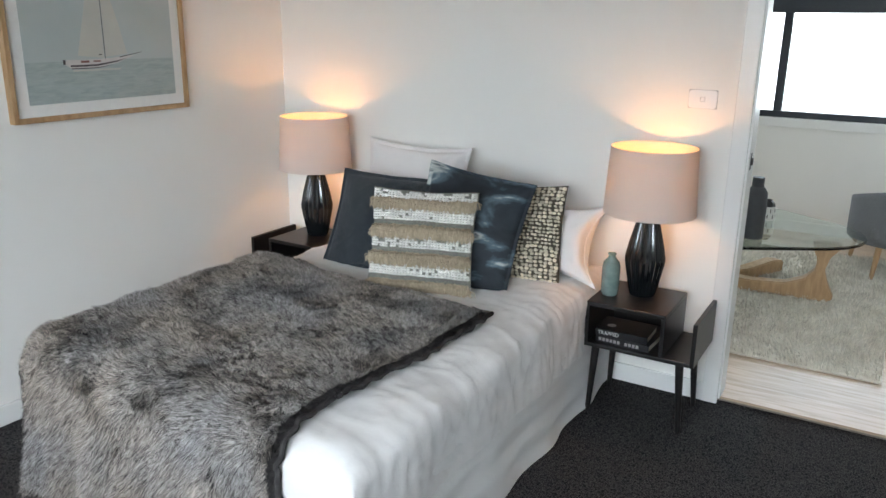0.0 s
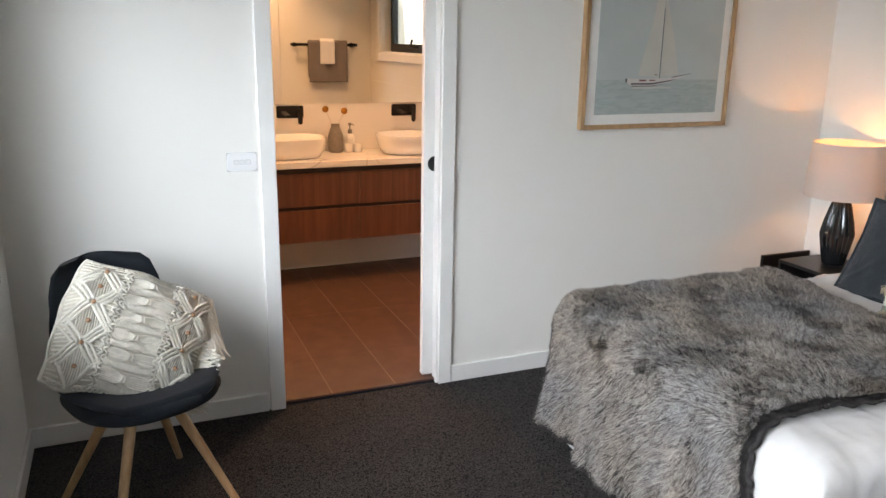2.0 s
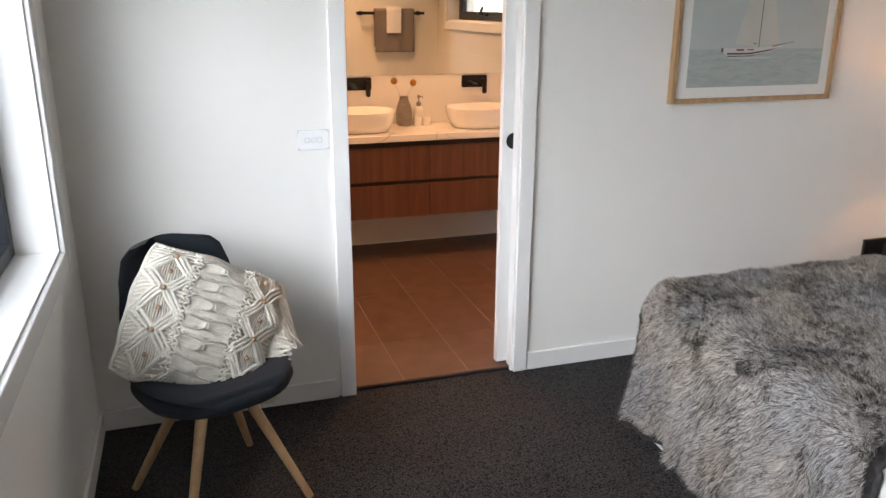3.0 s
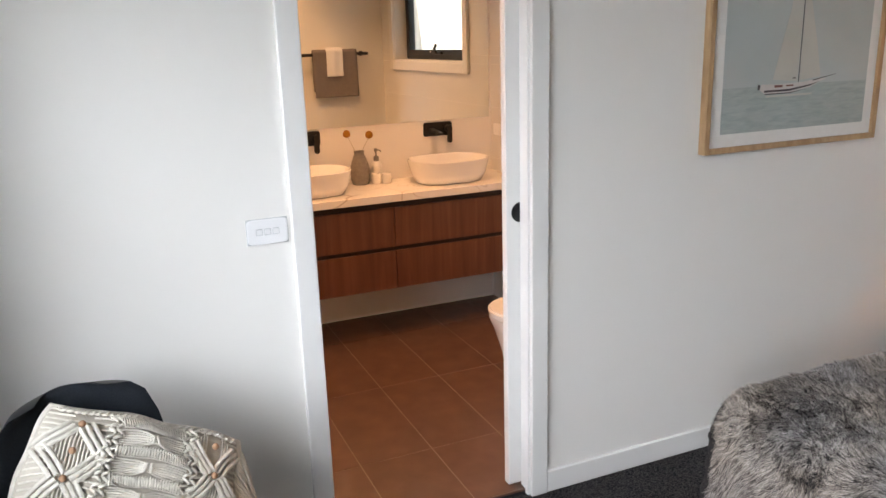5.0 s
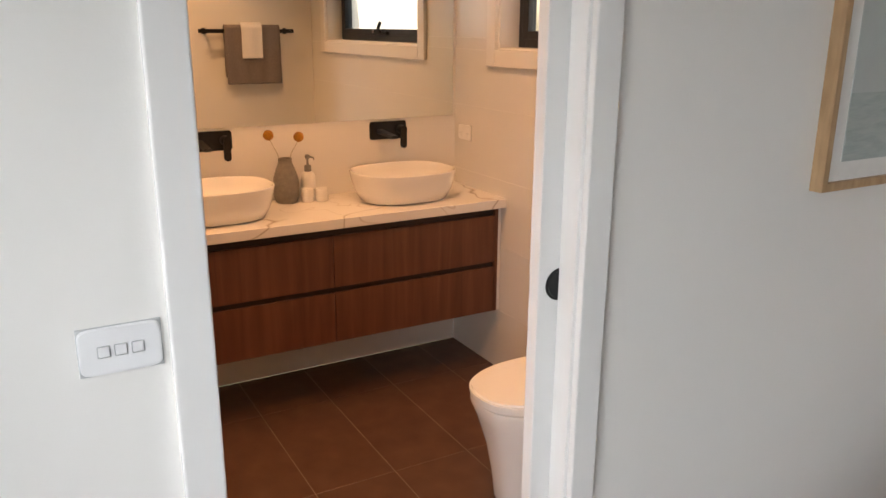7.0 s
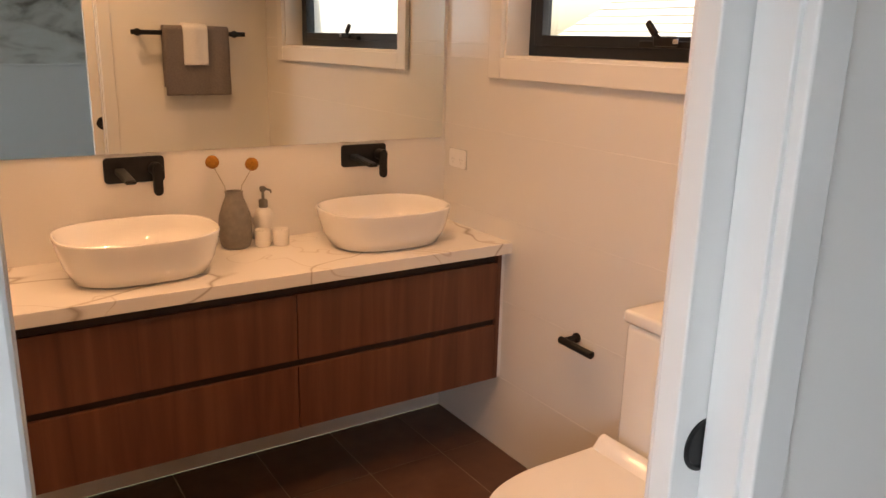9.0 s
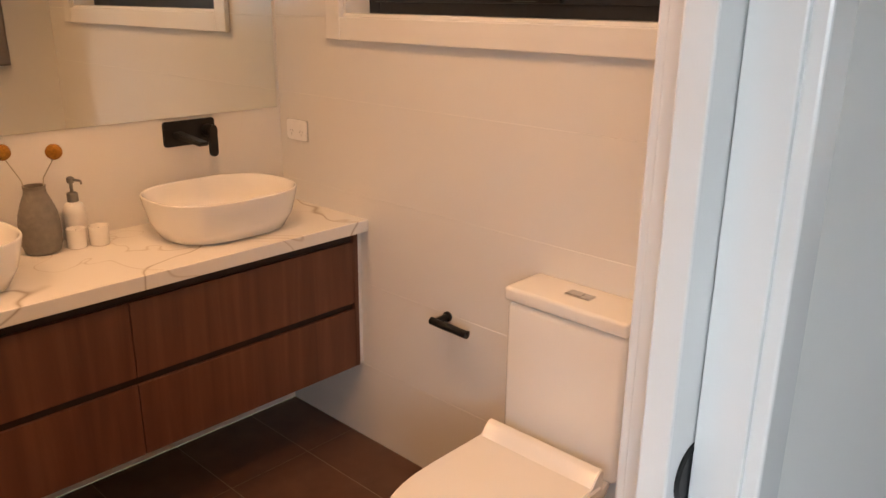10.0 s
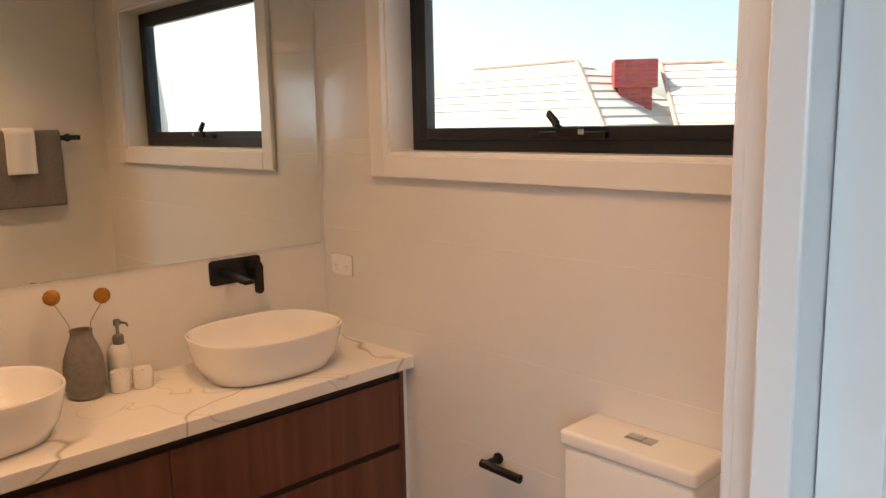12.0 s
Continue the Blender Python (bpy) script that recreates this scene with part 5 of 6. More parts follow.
# middle panel: wavy knotted bands between rows of straight cords with a knot in the middle
C0, C1 = 0.345, 0.690
for k in range(7):
    vb = 0.045 + 0.15 * k
    if vb < 0.99:
        wavy.append([on_mac(C0 + (C1 - C0) * i / 108, vb + 0.025 * math.sin(math.pi * i / 2), 0.013 + 0.003 * (i % 2)) for i in range(109)])
        thin += [along((C0, vb + o), (C1, vb + o), 14, 0.006) for o in (-0.022, -0.012, 0.0, 0.012, 0.022)]
    vp = vb + 0.075
    if vp < 0.97:
        for i in range(7):
            o = (i - 3) * 0.0125
            thin.append([on_mac(C0 + (C1 - C0) * t / 14, vp + o * (1 - 0.55 * math.exp(-((t - 7) / 1.6) ** 2)), 0.004 + 0.004 * math.exp(-((t - 7) / 1.6) ** 2)) for t in range(15)])
        cu = (C0 + C1) / 2
        for o, tilt in ((-0.012, 0.010), (0.010, -0.012)):
            knot.append([on_mac(cu + o + tilt * (t / 5 - 0.5), vp - 0.022 + 0.044 * t / 5, 0.009 + 0.005 * math.sin(math.pi * t / 5)) for t in range(6)])
# knotted uprights on both sides of the panel
for uu in (0.318, 0.715):
    for col in (-0.016, 0.016):
        for i in range(30):
            v0 = 0.02 + 0.96 * i / 30
            sgn = 1 if i % 2 else -1
            knot.append([on_mac(uu + col + sgn * 0.015 * math.cos(math.pi * t / 5), v0 + 0.022 * t / 5, 0.008 + 0.007 * math.sin(math.pi * t / 5)) for t in range(6)])
for v_ in (0.012, 0.988):
    for ph in (0, math.pi):
        knot.append([on_mac(0.04 + 0.92 * i / 80, v_ + 0.010 * math.sin(i * 1.1 + ph), 0.008 + 0.004 * math.cos(i * 1.1 + ph)) for i in range(81)])
for paths, r, tag in ((thin, 0.0026, "fine_cord"), (thick, 0.0058, "diamond_cord"), (wavy, 0.0037, "wavy_cord"), (knot, 0.0036, "knotted_cord")):
    v, f = tubes(paths, r, 6)
    array_part(tag, v, f, M_CREAM, mac, "cream cotton macrame cords", 60, "stuff")
paths = []
for i in range(130):
    v0 = 0.02 + 0.96 * i / 130
    p = mfn(0.985, v0)
    ln, sw = RNG.uniform(0.10, 0.155), Vector((RNG.normal(0, 0.008), RNG.normal(0, 0.008), RNG.normal(0, 0.008)))
    out = Vector((0.016, -0.010, 0))
    # cords that reach the seat spread over it
    room = max((MC @ p).z - 0.49, 0.004)
    if ln > room:
        out *= 1 + 13 * (ln - room)
        ln = room
    paths.append([p, p + out * 0.7 + DOWN * ln * 0.2 + sw * 0.3, p + out * 1.2 + DOWN * ln * 0.6 + sw, p + out * 1.5 + DOWN * ln * 0.95 + sw * 1.6])
v, f = tubes(paths, 0.0034, 5)
array_part("fringe", v, f, M_CREAM, mac, "loose cream cord fringe", 60, "stuff")
for bu, bv in beads:
    ball = bmesh.new()
    bmesh.ops.create_icosphere(ball, subdivisions=2, radius=0.0085)
    ball.transform(Matrix.Translation(on_mac(bu, bv, 0.014)))
    part("bead", ball, M_BEAD, mac, "small wooden bead", 60)

# ---- bathroom ----
VY0, VY1 = 0.36, 2.002
vanity = thing("vanity_unit", "wall-hung walnut vanity unit with four drawers", "vanity", MX, 0, 0)
FX = 0.440
part("carcass", box(0.001, FX - 0.02, VY0, VY1, 0.306, 0.772, 0.002), M_WALNUT, vanity, "reddish walnut carcass")
# strips set back in the finger recesses, dark brown to stand for their shade
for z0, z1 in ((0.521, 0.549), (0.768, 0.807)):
    part("finger_recess", box(0.01, FX - 0.012, VY0 + 0.004, VY1 - 0.022, z0, z1), M_RECESS, vanity, "finger recess strip with its shade in the colour")
VM = 1.190
for y0, y1 in ((VY0, VM - 0.0015), (VM + 0.0015, VY1 - 0.020)):
    part("drawer_front", box(FX - 0.019, FX, y0, y1, 0.303, 0.523, 0.0015), M_WALNUT, vanity)
    part("drawer_front", box(FX - 0.019, FX, y0, y1, 0.547, 0.770, 0.0015), M_WALNUT, vanity)
part("end_panel", box(0.001, FX, VY1 - 0.0185, VY1, 0.303, 0.807, 0.0015), M_WALNUT, vanity, "walnut end panel")
tagged(part("filler_strip", box(MX + 0.001, MX + FX - 0.004, VY1 + 0.001, NY - 0.001, 0.303, 0.807, 0.001), M_TRIM), "narrow white filler between vanity and wall", "filler strip")
tagged(part("benchtop", box(MX + 0.001, MX + 0.478, VY0 - 0.005, NY - 0.001, 0.808, 0.85, 0.003), M_QUARTZ), "white veined quartz benchtop over the vanity", "benchtop")

mirror = thing("mirror", "wide frameless mirror above the two basins", "mirror", MX, 0, 0)
part("glass", box(0.001, 0.006, VY0, 2.004, 1.183, 2.25, 0.0008), M_MIRROR, mirror)
part("backing", box(0.0, 0.0009, VY0 + 0.003, 2.001, 1.186, 2.247), M_FRAME, mirror)


def basin(y, label):
    top = thing("basin", label, "basin", MX + 0.245, y, 0.851, 0, "vessel basins")
    own = oval_rings([(0.128, 0.176, 0, 0, 0), (0.146, 0.194, 0.006, 0, 0), (0.170, 0.217, 0.05, 0, 0), (0.182, 0.230, 0.10, 0, 0), (0.187, 0.236, 0.1305, 0, 0), (0.1866, 0.2356, 0.1338, 0, 0), (0.1848, 0.2338, 0.1358, 0, 0), (0.1822, 0.2312, 0.1358, 0, 0), (0.1800, 0.2290, 0.1338, 0, 0),
                      (0.1775, 0.2265, 0.128, 0, 0), (0.170, 0.219, 0.100, 0, 0), (0.156, 0.205, 0.066, 0, 0), (0.132, 0.180, 0.040, 0, 0), (0.098, 0.142, 0.024, 0, 0), (0.06, 0.09, 0.017, 0, 0), (0.02, 0.02, 0.014, 0, 0)], 64, power=2.7)
    part("bowl", own, M_CERAMIC, top, "", 50)
    part("waste", turned([(0.028, 0.0145), (0.028, 0.019), (0.02, 0.021), (0.004, 0.022)], 24), M_BLACK, top, "black pop-up waste", 40)
    return top


basin(1.609, "white oval ceramic vessel basin near the window wall")
basin(0.765, "white oval ceramic vessel basin on the quartz top")


def rounded_plate(w, h, r, y0, y1, n=6):
    pts = []
    for cx, cz, a0 in ((w / 2 - r, h / 2 - r, 0), (-w / 2 + r, h / 2 - r, 90), (-w / 2 + r, -h / 2 + r, 180), (w / 2 - r, -h / 2 + r, 270)):
        for k in range(n + 1):
            a = radians(a0 + 90 * k / n)
            pts.append((cx + r * math.cos(a), cz + r * math.sin(a)))
    own = prism(pts, "x", y0, y1)
    bmesh.ops.bevel(own, geom=[e for e in own.edges if all(abs(v.co.x - y1) < 1e-6 for v in e.verts)], offset=0.002, segments=2, affect="EDGES")
    return own


def wall_tap(y, label):
    top = thing("wall_tap", label, "tap", MX, y, 1.130, 0, "basin taps")
    part("plate", rounded_plate(0.188, 0.084, 0.012, 0.0, 0.008), M_BLACK, top, "rounded matte black plate", 40)
    part("spout", prism([(0.008, 0.008), (0.175, -0.006), (0.178, -0.016), (0.170, -0.020), (0.008, -0.012)], "y", -0.062, -0.030, bevel=0.003), M_BLACK, top, "flat angled spout", 40)
    bm = turned([(0.021, 0.008), (0.021, 0.04), (0.019, 0.046)], 28)
    bm.transform(pose(0, 0.062, 0.002, 0, 90, 0))
    part("mixer_body", bm, M_BLACK, top, "", 40)
    own = rounded_plate(0.030, 0.108, 0.0148, 0.040, 0.052)
    own.transform(Matrix.Translation((0, 0.062, -0.030)))
    part("lever", own, M_BLACK, top, "paddle lever hanging down", 40)
    return top


wall_tap(1.652, "matte black wall-mounted basin mixer under the mirror")
wall_tap(0.818, "matte black wall-mounted basin mixer under the mirror")

vase = thing("vase", "grey ribbed stoneware vase with two dried stems", "vase", -4.915, 1.118, 0.851)
prof = [(0.040, 0), (0.048, 0.004), (0.055, 0.03), (0.056, 0.085), (0.052, 0.115), (0.040, 0.152), (0.031, 0.174), (0.029, 0.186), (0.031, 0.196), (0.026, 0.196), (0.024, 0.176)]
def fine(profile, n):
    """The same profile with n steps between its points."""
    out = []
    for (r0, z0), (r1, z1) in zip(profile, profile[1:]):
        out += [(r0 + (r1 - r0) * i / n, z0 + (z1 - z0) * i / n) for i in range(n)]
    return out + [profile[-1]]


bm = turned(fine(prof, 7), 112)
for vt in bm.verts:
    a, h = math.atan2(vt.co.y, vt.co.x), vt.co.z
    if 0.012 < h < 0.168:
        # carved leaf veins that slant up from upright ribs
        rib = abs(((a * 7 / math.pi) % 2) - 1)
        vt.co.xy *= 1 + 0.022 * math.sin(h * 420 + rib * 5.5) * min(1, rib * 4) * min(1, (h - 0.012) * 60, (0.168 - h) * 60)
part("body", bm, M_VASE, vase, "carved grey stoneware", 60)
for dx, dy, h in ((0.00, -0.068, 0.300), (0.02, 0.060, 0.288)):
    v, f = tubes([[(0, dy * 0.15, 0.10), (dx * 0.3, dy * 0.45, 0.215), (dx * 0.8, dy * 0.85, h - 0.03), (dx, dy, h - 0.01)]], 0.0016, 6)
    stem = array_part("stem", v, f, M_STEM, vase, "thin dried stem", 60)
    ball = bmesh.new()
    bmesh.ops.create_icosphere(ball, subdivisions=3, radius=0.0225)
    for vt in ball.verts: vt.co *= 1 + 0.05 * noise.noise(vt.co * 300)
    ball.transform(Matrix.Translation((dx, dy, h)))
    part("flower_head", ball, M_BALL, vase, "round ochre flower head", 80)

soap = thing("soap_dispenser", "white ribbed soap bottle with a pewter pump", "soap dispenser", -4.948, 1.232, 0.849)
prof = [(0.027, 0), (0.031, 0.004)] + [(0.0315 + (0.0012 if i % 2 else 0), 0.01 + i * 0.0075) for i in range(13)] + [(0.026, 0.118), (0.016, 0.126)]
part("bottle", turned(prof, 40), M_SOAP, soap, "white ribbed ceramic", 50)
bm = turned([(0.016, 0.125), (0.016, 0.150), (0.013, 0.154), (0.005, 0.156), (0.005, 0.185)], 24)
turned([(0.010, 0.183), (0.011, 0.187), (0.011, 0.197), (0.007, 0.201)], 20, bm=bm)
rod((0, 0, 0.193), (0.028, 0.018, 0.190), 0.0045, 0.0035, bm=bm)
rod((0.028, 0.018, 0.190), (0.030, 0.019, 0.180), 0.0033, 0.0028, bm=bm)
part("pump", bm, M_PUMP, soap, "pewter pump head", 40)

for cx, cy in ((-4.890, 1.206), (-4.874, 1.266)):
    cd = thing("candle", "small white candle in a frosted glass", "candle", cx, cy, 0.851, 0, "candles on the benchtop")
    gl = part("glass", turned([(0.026, 0), (0.028, 0.003), (0.029, 0.058), (0.0275, 0.058), (0.0265, 0.006), (0.004, 0.005)], 32), M_FROST, cd, "frosted white glass tumbler", 40)
    gl.visible_shadow = True
    part("wax", turned([(0.0262, 0.0065), (0.0268, 0.044), (0.02, 0.0455), (0.003, 0.045)], 32), M_WAX, cd, "white wax", 40)
    part("wick", rod((0, 0, 0.044), (0.001, 0, 0.053), 0.0008, seg=6), M_FRAME, cd)

# toilet
toilet = thing("toilet", "white close-coupled toilet with its lid down", "toilet", -3.612, NY - 0.001, 0)
pan = [(0.105, 0.27, 0.0, 0, -0.335), (0.108, 0.275, 0.012, 0, -0.335), (0.112, 0.285, 0.10, 0, -0.335), (0.130, 0.305, 0.22, 0, -0.337), (0.162, 0.330, 0.33, 0, -0.345), (0.178, 0.345, 0.385, 0, -0.352), (0.176, 0.343, 0.396, 0, -0.352), (0.16, 0.325, 0.40, 0, -0.352)]
part("pan", oval_rings(pan, 64, power=2.9), M_CERAMIC, toilet, "tapered skirted ceramic pan", 50)
part("cistern", box(-0.181, 0.181, -0.152, 0.0, 0.395, 0.800, 0.018, 5), M_CERAMIC, toilet, "tall rectangular cistern", 40)
part("cistern_lid", box(-0.186, 0.186, -0.159, 0.0, 0.803, 0.843, 0.010, 4), M_CERAMIC, toilet, "flat cistern lid", 40)


def d_outline(w, y_back, y_front, n=40):
    pts = [(-w, y_back), (w, y_back)]
    mid, r = y_front + 0.27, y_front
    for i in range(n + 1):
        a = math.pi * i / n
        c, s = math.cos(a), math.sin(a)
        pts.append((w * math.copysign(abs(c) ** 0.85, c), mid - (mid - y_front) * abs(s) ** 0.9))
    return pts


own = prism(d_outline(0.180, -0.245, -0.700), "z", 0.401, 0.415)
part("seat", own, M_CERAMIC, toilet, "thin ring seat under the lid", 40)
own = prism(d_outline(0.186, -0.215, -0.706), "z", 0.418, 0.438)
bmesh.ops.bevel(own, geom=[e for e in own.edges if all(v.co.z > 0.437 for v in e.verts)], offset=0.008, segments=4, affect="EDGES")
part("lid", own, M_CERAMIC, toilet, "closed glossy lid", 40)
prof = [(-0.252, 0.436), (-0.240, 0.446), (-0.228, 0.462), (-0.215, 0.472), (-0.203, 0.472), (-0.197, 0.462), (-0.197, 0.418), (-0.215, 0.416), (-0.245, 0.420)]
part("lid_hinge", prism(prof, "x", -0.178, 0.178, bevel=0.003), M_CERAMIC, toilet, "raised rolled hinge edge", 50)
part("flush_button", box(-0.037, 0.037, -0.098, -0.062, 0.8425, 0.8475, 0.002), M_CHROME, toilet, "chrome flush plate")
part("flush_button", box(-0.033, 0.008, -0.094, -0.066, 0.847, 0.8495, 0.001), M_CHROME, toilet, "chrome flush button")

roll = thing("toilet_roll_holder", "empty matte black toilet roll holder on the tiles", "toilet roll holder", -4.144, NY, 0.606)
bm = turned([(0.017, 0), (0.017, 0.008), (0.012, 0.010)], 24)
bm.transform(pose(0, 0, 0, 90, 0, 0))
rod((0, -0.006, 0), (0, -0.062, 0), 0.0105, bm=bm)
part("post", bm, M_BLACK, roll, "", 40)
bm = rod((-0.014, -0.062, 0), (0.135, -0.062, -0.003), 0.0125, seg=20)
part("arm", bm, M_BLACK, roll, "", 40)
part("end_knob", rod((0.135, -0.062, -0.001), (0.140, -0.062, 0.010), 0.006, 0.005), M_BLACK, roll, "", 40)

switch_plate("power_outlet", "white double power outlet beside the mirror", pose(-4.888, NY, 1.110), 0, "power outlet", 0.116, 0.073, True)

rail = thing("towel_rail", "matte black towel rail on the bathroom wall", "towel rail", BX, 1.551, 1.566)
part("bar", box(-0.066, -0.052, -0.318, 0.318, -0.013, 0.013, 0.003), M_BLACK, rail, "flat black bar")
for s in (-1, 1):
    bm = rod((0, s * 0.272, 0), (-0.056, s * 0.272, 0), 0.009)
    part("bracket", rod((0, s * 0.272, 0), (-0.006, s * 0.272, 0), 0.021, bm=bm), M_BLACK, rail, "", 40)


def towel(name, label, y0, y1, z_front, z_back, r, mat, seed):
    """Cloth folded over the rail."""
    def fn(u, v):
        y = y0 + (y1 - y0) * u
        lf, lb, arc = 1.582 - z_front, 1.582 - z_back, math.pi * r
        s = v * (lf + arc + lb)
        if s < lf: x, z = -r, z_front + s
        elif s < lf + arc:
            a = (s - lf) / r
            x, z = -r * math.cos(a), 1.582 + r * math.sin(a)
        else: x, z = r, 1.582 - (s - lf - arc)
        w = noise.noise((y * 9 + seed, z * 3, seed)) * 0.007 * (1.6 - z) / 0.3 + 0.003 * math.sin(y * 60 + seed)
        return Vector((BX - 0.059 + x + w, y + 0.01 * noise.noise((z * 5, seed, 1)), z))
    v, f = grid_mesh(fn, 24, 60)
    ob = array_part(name, v, f, mat, None, label, 80)
    md = ob.modifiers.new("thickness", "SOLIDIFY")
    md.thickness, md.offset = 0.012, 0
    return tagged(ob, "", "towel")


towel("bath_towel", "taupe bath towel folded over the rail", 1.396, 1.764, 1.224, 1.27, 0.020, M_TOWEL, 2)
towel("hand_towel", "small white hand towel over the taupe towel", 1.504, 1.640, 1.392, 1.44, 0.034, M_TOWELW, 5)

for dx, dy in ((-3.42, 0.90), (-4.20, 1.30), (-3.60, -0.25), (-4.55, 0.25)):
    dl = thing("downlight", "round white recessed ceiling downlight, lit warm", "downlight", dx, dy, CZ, 0, "bathroom downlights")
    part("rim", turned([(0.055, 0), (0.055, -0.004), (0.045, -0.006), (0.043, -0.001)], 36), M_SWITCH, dl, "", 40)
    part("lens", turned([(0.042, -0.0015), (0.042, -0.003), (0.02, -0.0035)], 28), M_LED, dl, "glowing warm lens", 40)

# ---- lounge beyond the doorway ----
rug = thing("rug", "ivory shaggy wool rug on oak boards", "rug", -0.9, 5.0, 0)
part("backing", box(-1.3, 1.215, -1.03, 1.25, 0.001, 0.012, 0.004), M_RUG, rug)
n = 42000
pts = np.stack([RNG.uniform(-1.3, 1.215, n), RNG.uniform(-1.03, 1.25, n), np.full(n, 0.011)], 1)
lean = np.stack([0.5 * np.sin(pts[:, 1] * 9), -0.4 + 0.5 * np.sin(pts[:, 0] * 8), np.zeros(n)], 1)
v, f = hairs(pts, np.tile([0, 0, 1.0], (n, 1)), lean, 0.030, 0.0026, RNG, 0.7)
array_part("shag", v, f, M_RUG, rug, "long ivory wool pile", None, "stuff")

ct = thing("coffee_table", "glass coffee table with a curved oak base", "coffee table", -0.50, 5.20, 0.013)
pts = []
for i in range(72):
    a = 2 * math.pi * i / 72
    r = 0.565 * (1 + 0.12 * math.cos(3 * a))
    pts.append((r * math.cos(a) * 1.0, r * math.sin(a) * 1.05))
own = prism(pts, "z", 0.372, 0.391)
bmesh.ops.bevel(own, geom=[e for e in own.edges if abs(e.verts[0].co.z - e.verts[1].co.z) < 1e-5], offset=0.005, segments=2, affect="EDGES")
part("glass_top", own, M_TABLEGLASS, ct, "rounded triangular green-edged glass top", 40)
legp = [(-0.34, 0.0), (0.47, 0.0), (0.505, 0.03), (0.46, 0.12), (0.435, 0.20), (0.455, 0.28), (0.515, 0.355), (0.50, 0.371), (0.36, 0.371), (0.345, 0.35), (0.385, 0.27), (0.385, 0.20), (0.33, 0.135), (0.22, 0.09), (0.02, 0.075), (-0.25, 0.095), (-0.34, 0.08)]
own = prism(legp, "y", -0.045, 0.045, bevel=0.008)
own.transform(pose(0, -0.14, 0, 0, 0, 4))
part("curved_leg", own, M_OAK, ct, "sculpted curved oak leg", 50)
own = prism([(-x, z) for x, z in legp], "y", -0.045, 0.045, bevel=0.008)
own.transform(pose(-0.05, 0.10, 0, 0, 0, 62))
part("curved_leg", own, M_OAK, ct, "sculpted curved oak leg", 50)

pot = thing("pot", "small white pot with dark glazed rim and dashes", "pot", -0.475, 5.40, 0.4045)
part("body", turned([(0.045, 0), (0.050, 0.004), (0.051, 0.085), (0.046, 0.092)], 40), M_POT, pot, "", 40)
part("rim", turned([(0.047, 0.0905), (0.040, 0.112), (0.026, 0.126), (0.027, 0.133), (0.022, 0.133), (0.020, 0.12)], 40), M_POTBAND, pot, "dark glazed shoulder", 40)
for r in range(2):
    for k in range(9):
        a = 2 * math.pi * (k + 0.5 * r) / 9
        b = box(-0.003, 0.003, -0.0008, 0.0008, -0.012, 0.012, 0.0005)
        b.transform(pose(0.0512 * math.cos(a), 0.0512 * math.sin(a), 0.028 + 0.038 * r, 0, 0, math.degrees(a) + 90))
        part("dash", b, M_POTBAND, pot)
gv = thing("bottle_vase", "tall dark grey bottle vase on the glass table", "vase", -0.475, 4.86, 0.4045)
part("body", turned([(0.055, 0), (0.062, 0.006), (0.064, 0.20), (0.060, 0.28), (0.044, 0.305), (0.034, 0.315), (0.034, 0.37), (0.026, 0.37)], 40), M_GREYVASE, gv, "", 40)

ac = thing("armchair", "low grey upholstered armchair with wooden legs", "armchair", 0.38, 6.05, 0.0, 195)
part("seat", box(-0.32, 0.32, -0.30, 0.28, 0.26, 0.38, 0.045, 5), M_SOFA, ac, "", 50)
v, f = grid_mesh(lambda u, w: Vector((0.37 * math.sin((u - 0.5) * 3.4) * 1.02, 0.33 - 0.52 * (1 - math.cos((u - 0.5) * 3.0)) * 0.72, 0.24 + (0.38 - 0.10 * abs(u - 0.5) ** 2 * 4) * w)), 36, 10)
bk = array_part("backrest", v, f, M_SOFA, ac, "curved wrap-round back", 60)
md = bk.modifiers.new("thickness", "SOLIDIFY")
md.thickness, md.offset = 0.07, 0
for x, y in ((-0.27, -0.25), (0.27, -0.25), (-0.25, 0.24), (0.25, 0.24)):
    part("leg", rod((x, y, 0.265), (x * 1.12, y * 1.12, 0.013), 0.022, 0.014), M_OAK, ac, "tapered oak leg", 50)

# ---- neighbouring roofs outside the bathroom window ----
def roof_face(parent, corners, rows):
    """Overlapping courses of tiles from the eave (first two corners) to the ridge (last two)."""
    a, b, c, d = (Vector(p) for p in corners)
    n = (b - a).cross(d - a).normalized()
    if n.z < 0: n = -n
    for i in range(rows):
        k0, k1 = i / rows, (i + 1.12) / rows
        lo0, lo1 = a.lerp(d, k0), b.lerp(c, k0)
        hi0, hi1 = a.lerp(d, min(k1, 1)), b.lerp(c, min(k1, 1))
        vs = [lo0, lo1, hi1, hi0, lo0 + n * 0.035, lo1 + n * 0.035, hi1 + n * 0.012, hi0 + n * 0.012]
        array_part("tile_course", vs, [(0, 3, 2, 1), (4, 5, 6, 7), (0, 1, 5, 4), (1, 2, 6, 5), (2, 3, 7, 6), (3, 0, 4, 7)], M_ROOF, parent)


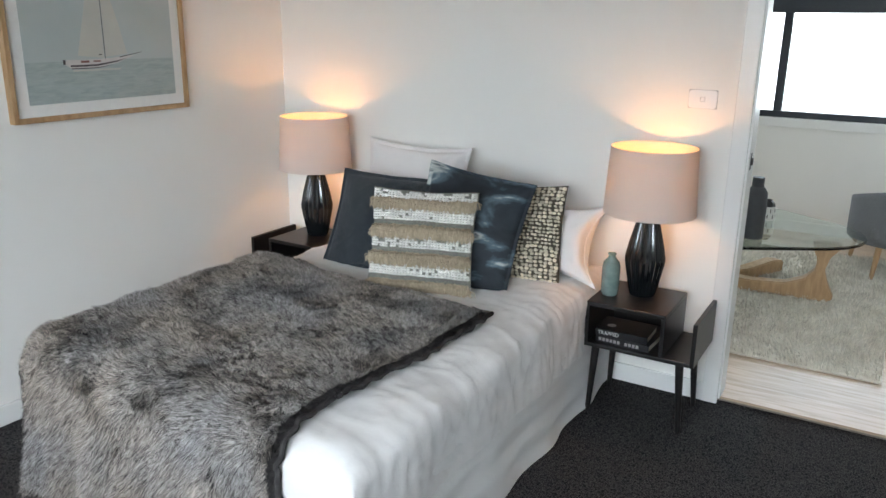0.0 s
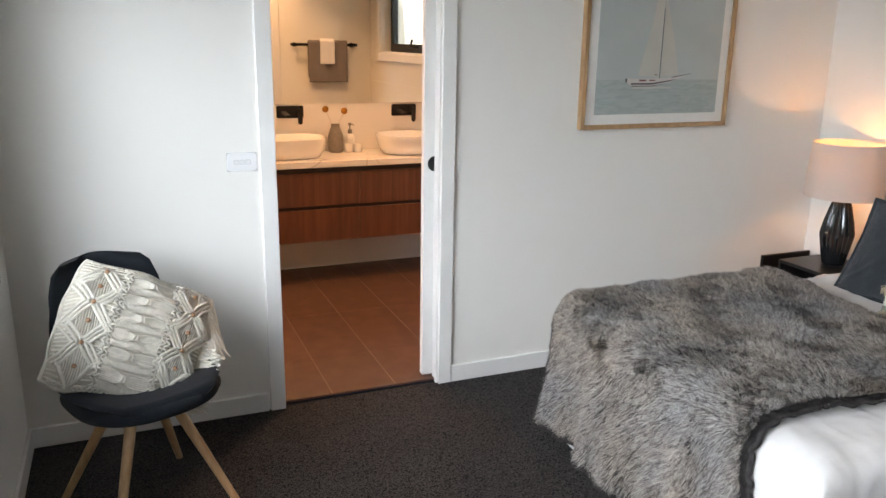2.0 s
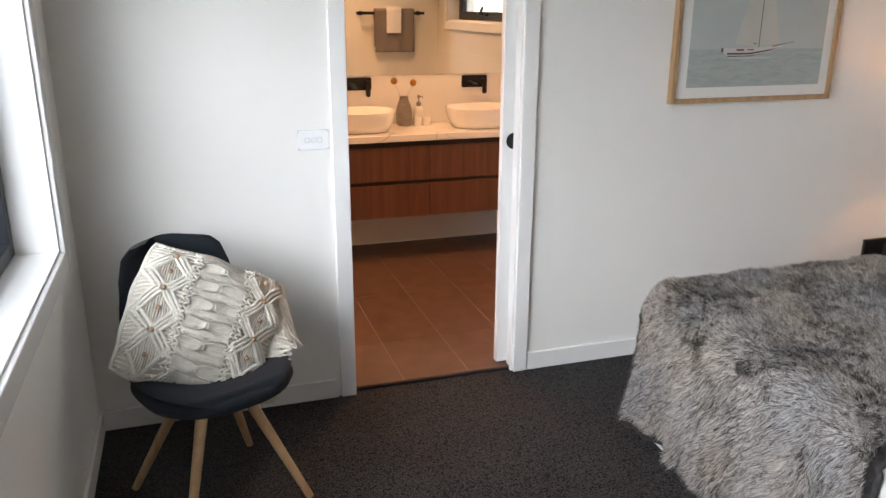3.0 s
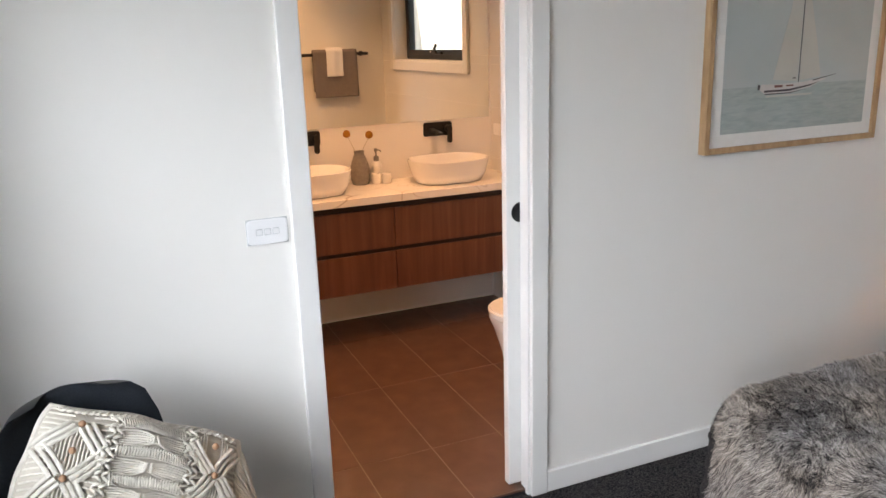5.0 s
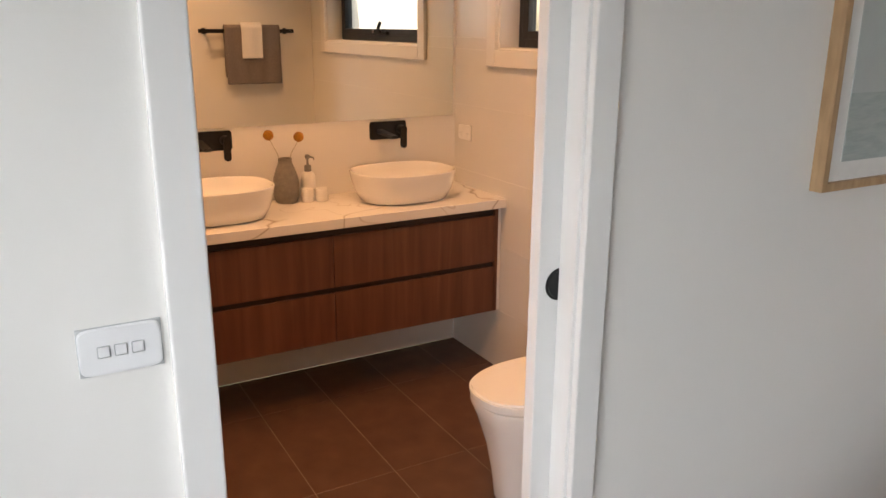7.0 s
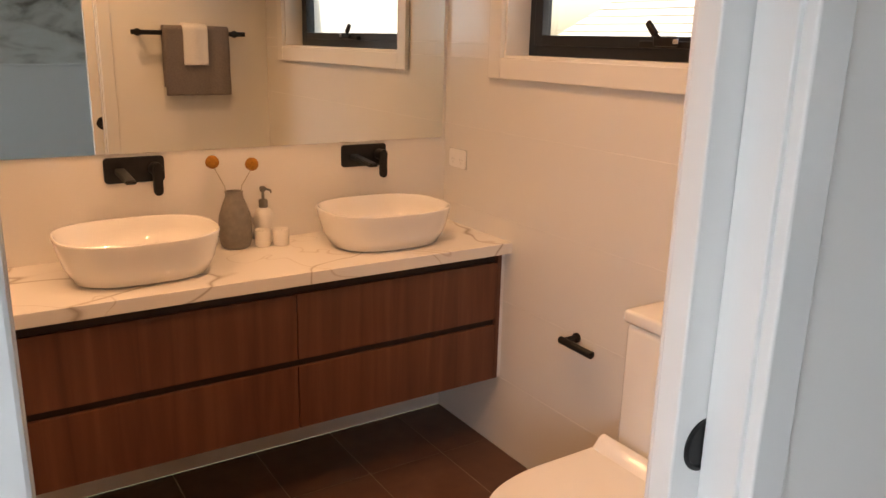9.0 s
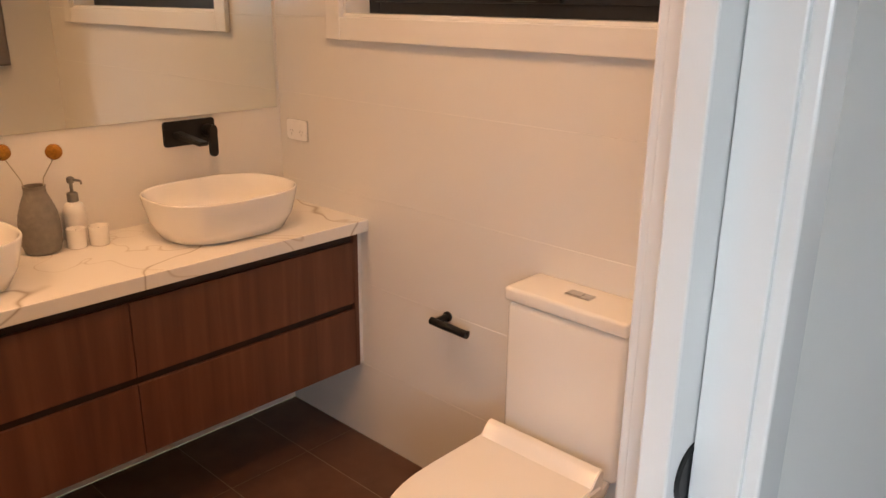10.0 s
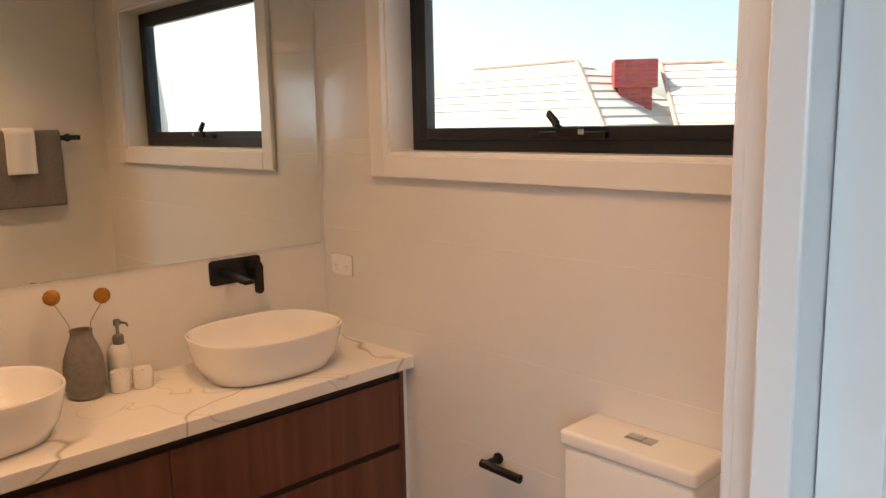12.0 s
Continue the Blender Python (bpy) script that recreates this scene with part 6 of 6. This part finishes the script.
nb = thing("neighbour_house", "neighbouring house with sunlit tiled hip roofs", "house", 0, 0, -0.4)
nb_off = Vector((0, 0, 0.4))
def up(*pts): return [Vector(p) + nb_off for p in pts]
roof_face(nb, up((-15.8, 9.8, 0.71), (-8.75, 9.8, 0.71), (-11.97, 13, 2.705), (-14.7, 13, 2.705)), 13)
roof_face(nb, up((-8.75, 9.8, 0.71), (-8.75, 16.2, 0.71), (-11.97, 13.0, 2.705), (-11.97, 12.99, 2.705)), 13)
roof_face(nb, up((-8.15, 10.6, 0.55), (-4.7, 10.6, 0.55), (-9.43, 14, 2.55), (-10.73, 14, 2.60)), 13)
part("wall", box(-15.2, -9.05, 10.2, 15.8, 0, 1.2), M_RENDER, nb, "cream rendered wall")
part("wall", box(-8.4, -5.0, 11.0, 16, 0, 1.0), M_RENDER, nb, "cream rendered wall")
for p, q in (((-11.97, 13, 2.72), (-8.75, 9.8, 0.74)), ((-14.7, 13, 2.72), (-11.97, 13, 2.72)), ((-10.73, 14, 2.62), (-9.43, 14, 2.57)), ((-9.43, 14, 2.57), (-4.7, 10.6, 0.58)), ((-10.73, 14, 2.62), (-8.15, 10.6, 0.58))):
    part("ridge_cap", rod(Vector(p) + nb_off, Vector(q) + nb_off, 0.045, seg=8), M_RIDGE, nb, "terracotta ridge cap")
# square chimney set cornerwise: a shaft, a wider corbelled head, courses of bricks
CHM = pose(-10.78, 13.15, 0, 0, 0, 38)
chim = part("chimney", box(-0.28, 0.28, -0.28, 0.28, 1.2, 2.62), M_MORTAR, nb, "red brick chimney with a corbelled head")
chim.matrix_basis = CHM
for half, z0, rows, per in ((0.30, 1.98, 7, 3), (0.385, 2.56, 6, 4)):
    core = part("chimney_core", box(-half + 0.012, half - 0.012, -half + 0.012, half - 0.012, z0, z0 + rows * 0.083), M_MORTAR, chim)
    step = 2 * half / per
    brick = link("brick", box(-step / 2 + 0.006, step / 2 - 0.006, -0.05, 0.0, 0.0, 0.071, 0.003, 1), M_BRICK)
    for r in range(rows):
        for side in range(4):
            for k in range(per):
                one = new("brick", brick)
                one.parent = chim
                shift = (k + 0.5) * step - half
                one.matrix_basis = pose(0, 0, z0 + r * 0.083, 0, 0, 90 * side) @ pose(shift, -half + 0.05, 0)

# ---- tiles and boards, piece by piece ----
TY = 0.3135
xs = [WX - 0.024, -3.305, -3.967, -4.63, MX]
ys = [0.552 + TY * k for k in range(-5, 6)]
for x1, x0 in zip(xs, xs[1:]):
    for y0 in ys:
        a, b = max(y0, SY - 0.05), min(y0 + TY, NY)
        if b - a > 0.02:
            part("tile", box(x0 + 0.0019, x1 - 0.0019, a + 0.0019, b - 0.0019, -0.0045, 0.0, 0.0008, 1), M_FTILE, FLOOR_B)
zs = [0.0, 0.300, 0.6135, 0.927, 1.2405, 1.554, 1.8675, 2.181, CZ]
xw = [MX, BX]
for z0, z1 in zip(zs, zs[1:]):
    for x0, x1 in zip(xw, xw[1:]):
        # leave the window free
        cuts = [(x0, x1, z0, z1)]
        if z1 > BZ0 and z0 < BZ1 and x1 > B0 and x0 < B1:
            cuts = []
            if z0 < BZ0: cuts.append((x0, x1, z0, BZ0))
            if z1 > BZ1: cuts.append((x0, x1, BZ1, z1))
            lo, hi = max(z0, BZ0), min(z1, BZ1)
            if x0 < B0: cuts.append((x0, B0, lo, hi))
            if x1 > B1: cuts.append((B1, x1, lo, hi))
        for a, b, c, d in cuts:
            part("tile", box(a + 0.0003, b - 0.0003, NY, NY + 0.0085, c + 0.0008, d - 0.0008, 0.0006, 1), M_WTILE, WALL_BW)
for r in range(19):
    y0 = HY + 0.031 + 0.178 * r
    x = -3.0 + (0.63 * r) % 1.8 - 1.8
    while x < 3.2:
        a, b = max(x, -3.0), min(x + 1.8, 3.2)
        if b - a > 0.05:
            part("plank", box(a + 0.0003, b - 0.0003, y0 + 0.0003, min(y0 + 0.178, 6.8) - 0.0003, -0.013, 0.0, 0.0006, 1), M_PLANK, FLOOR_L)
        x += 1.8
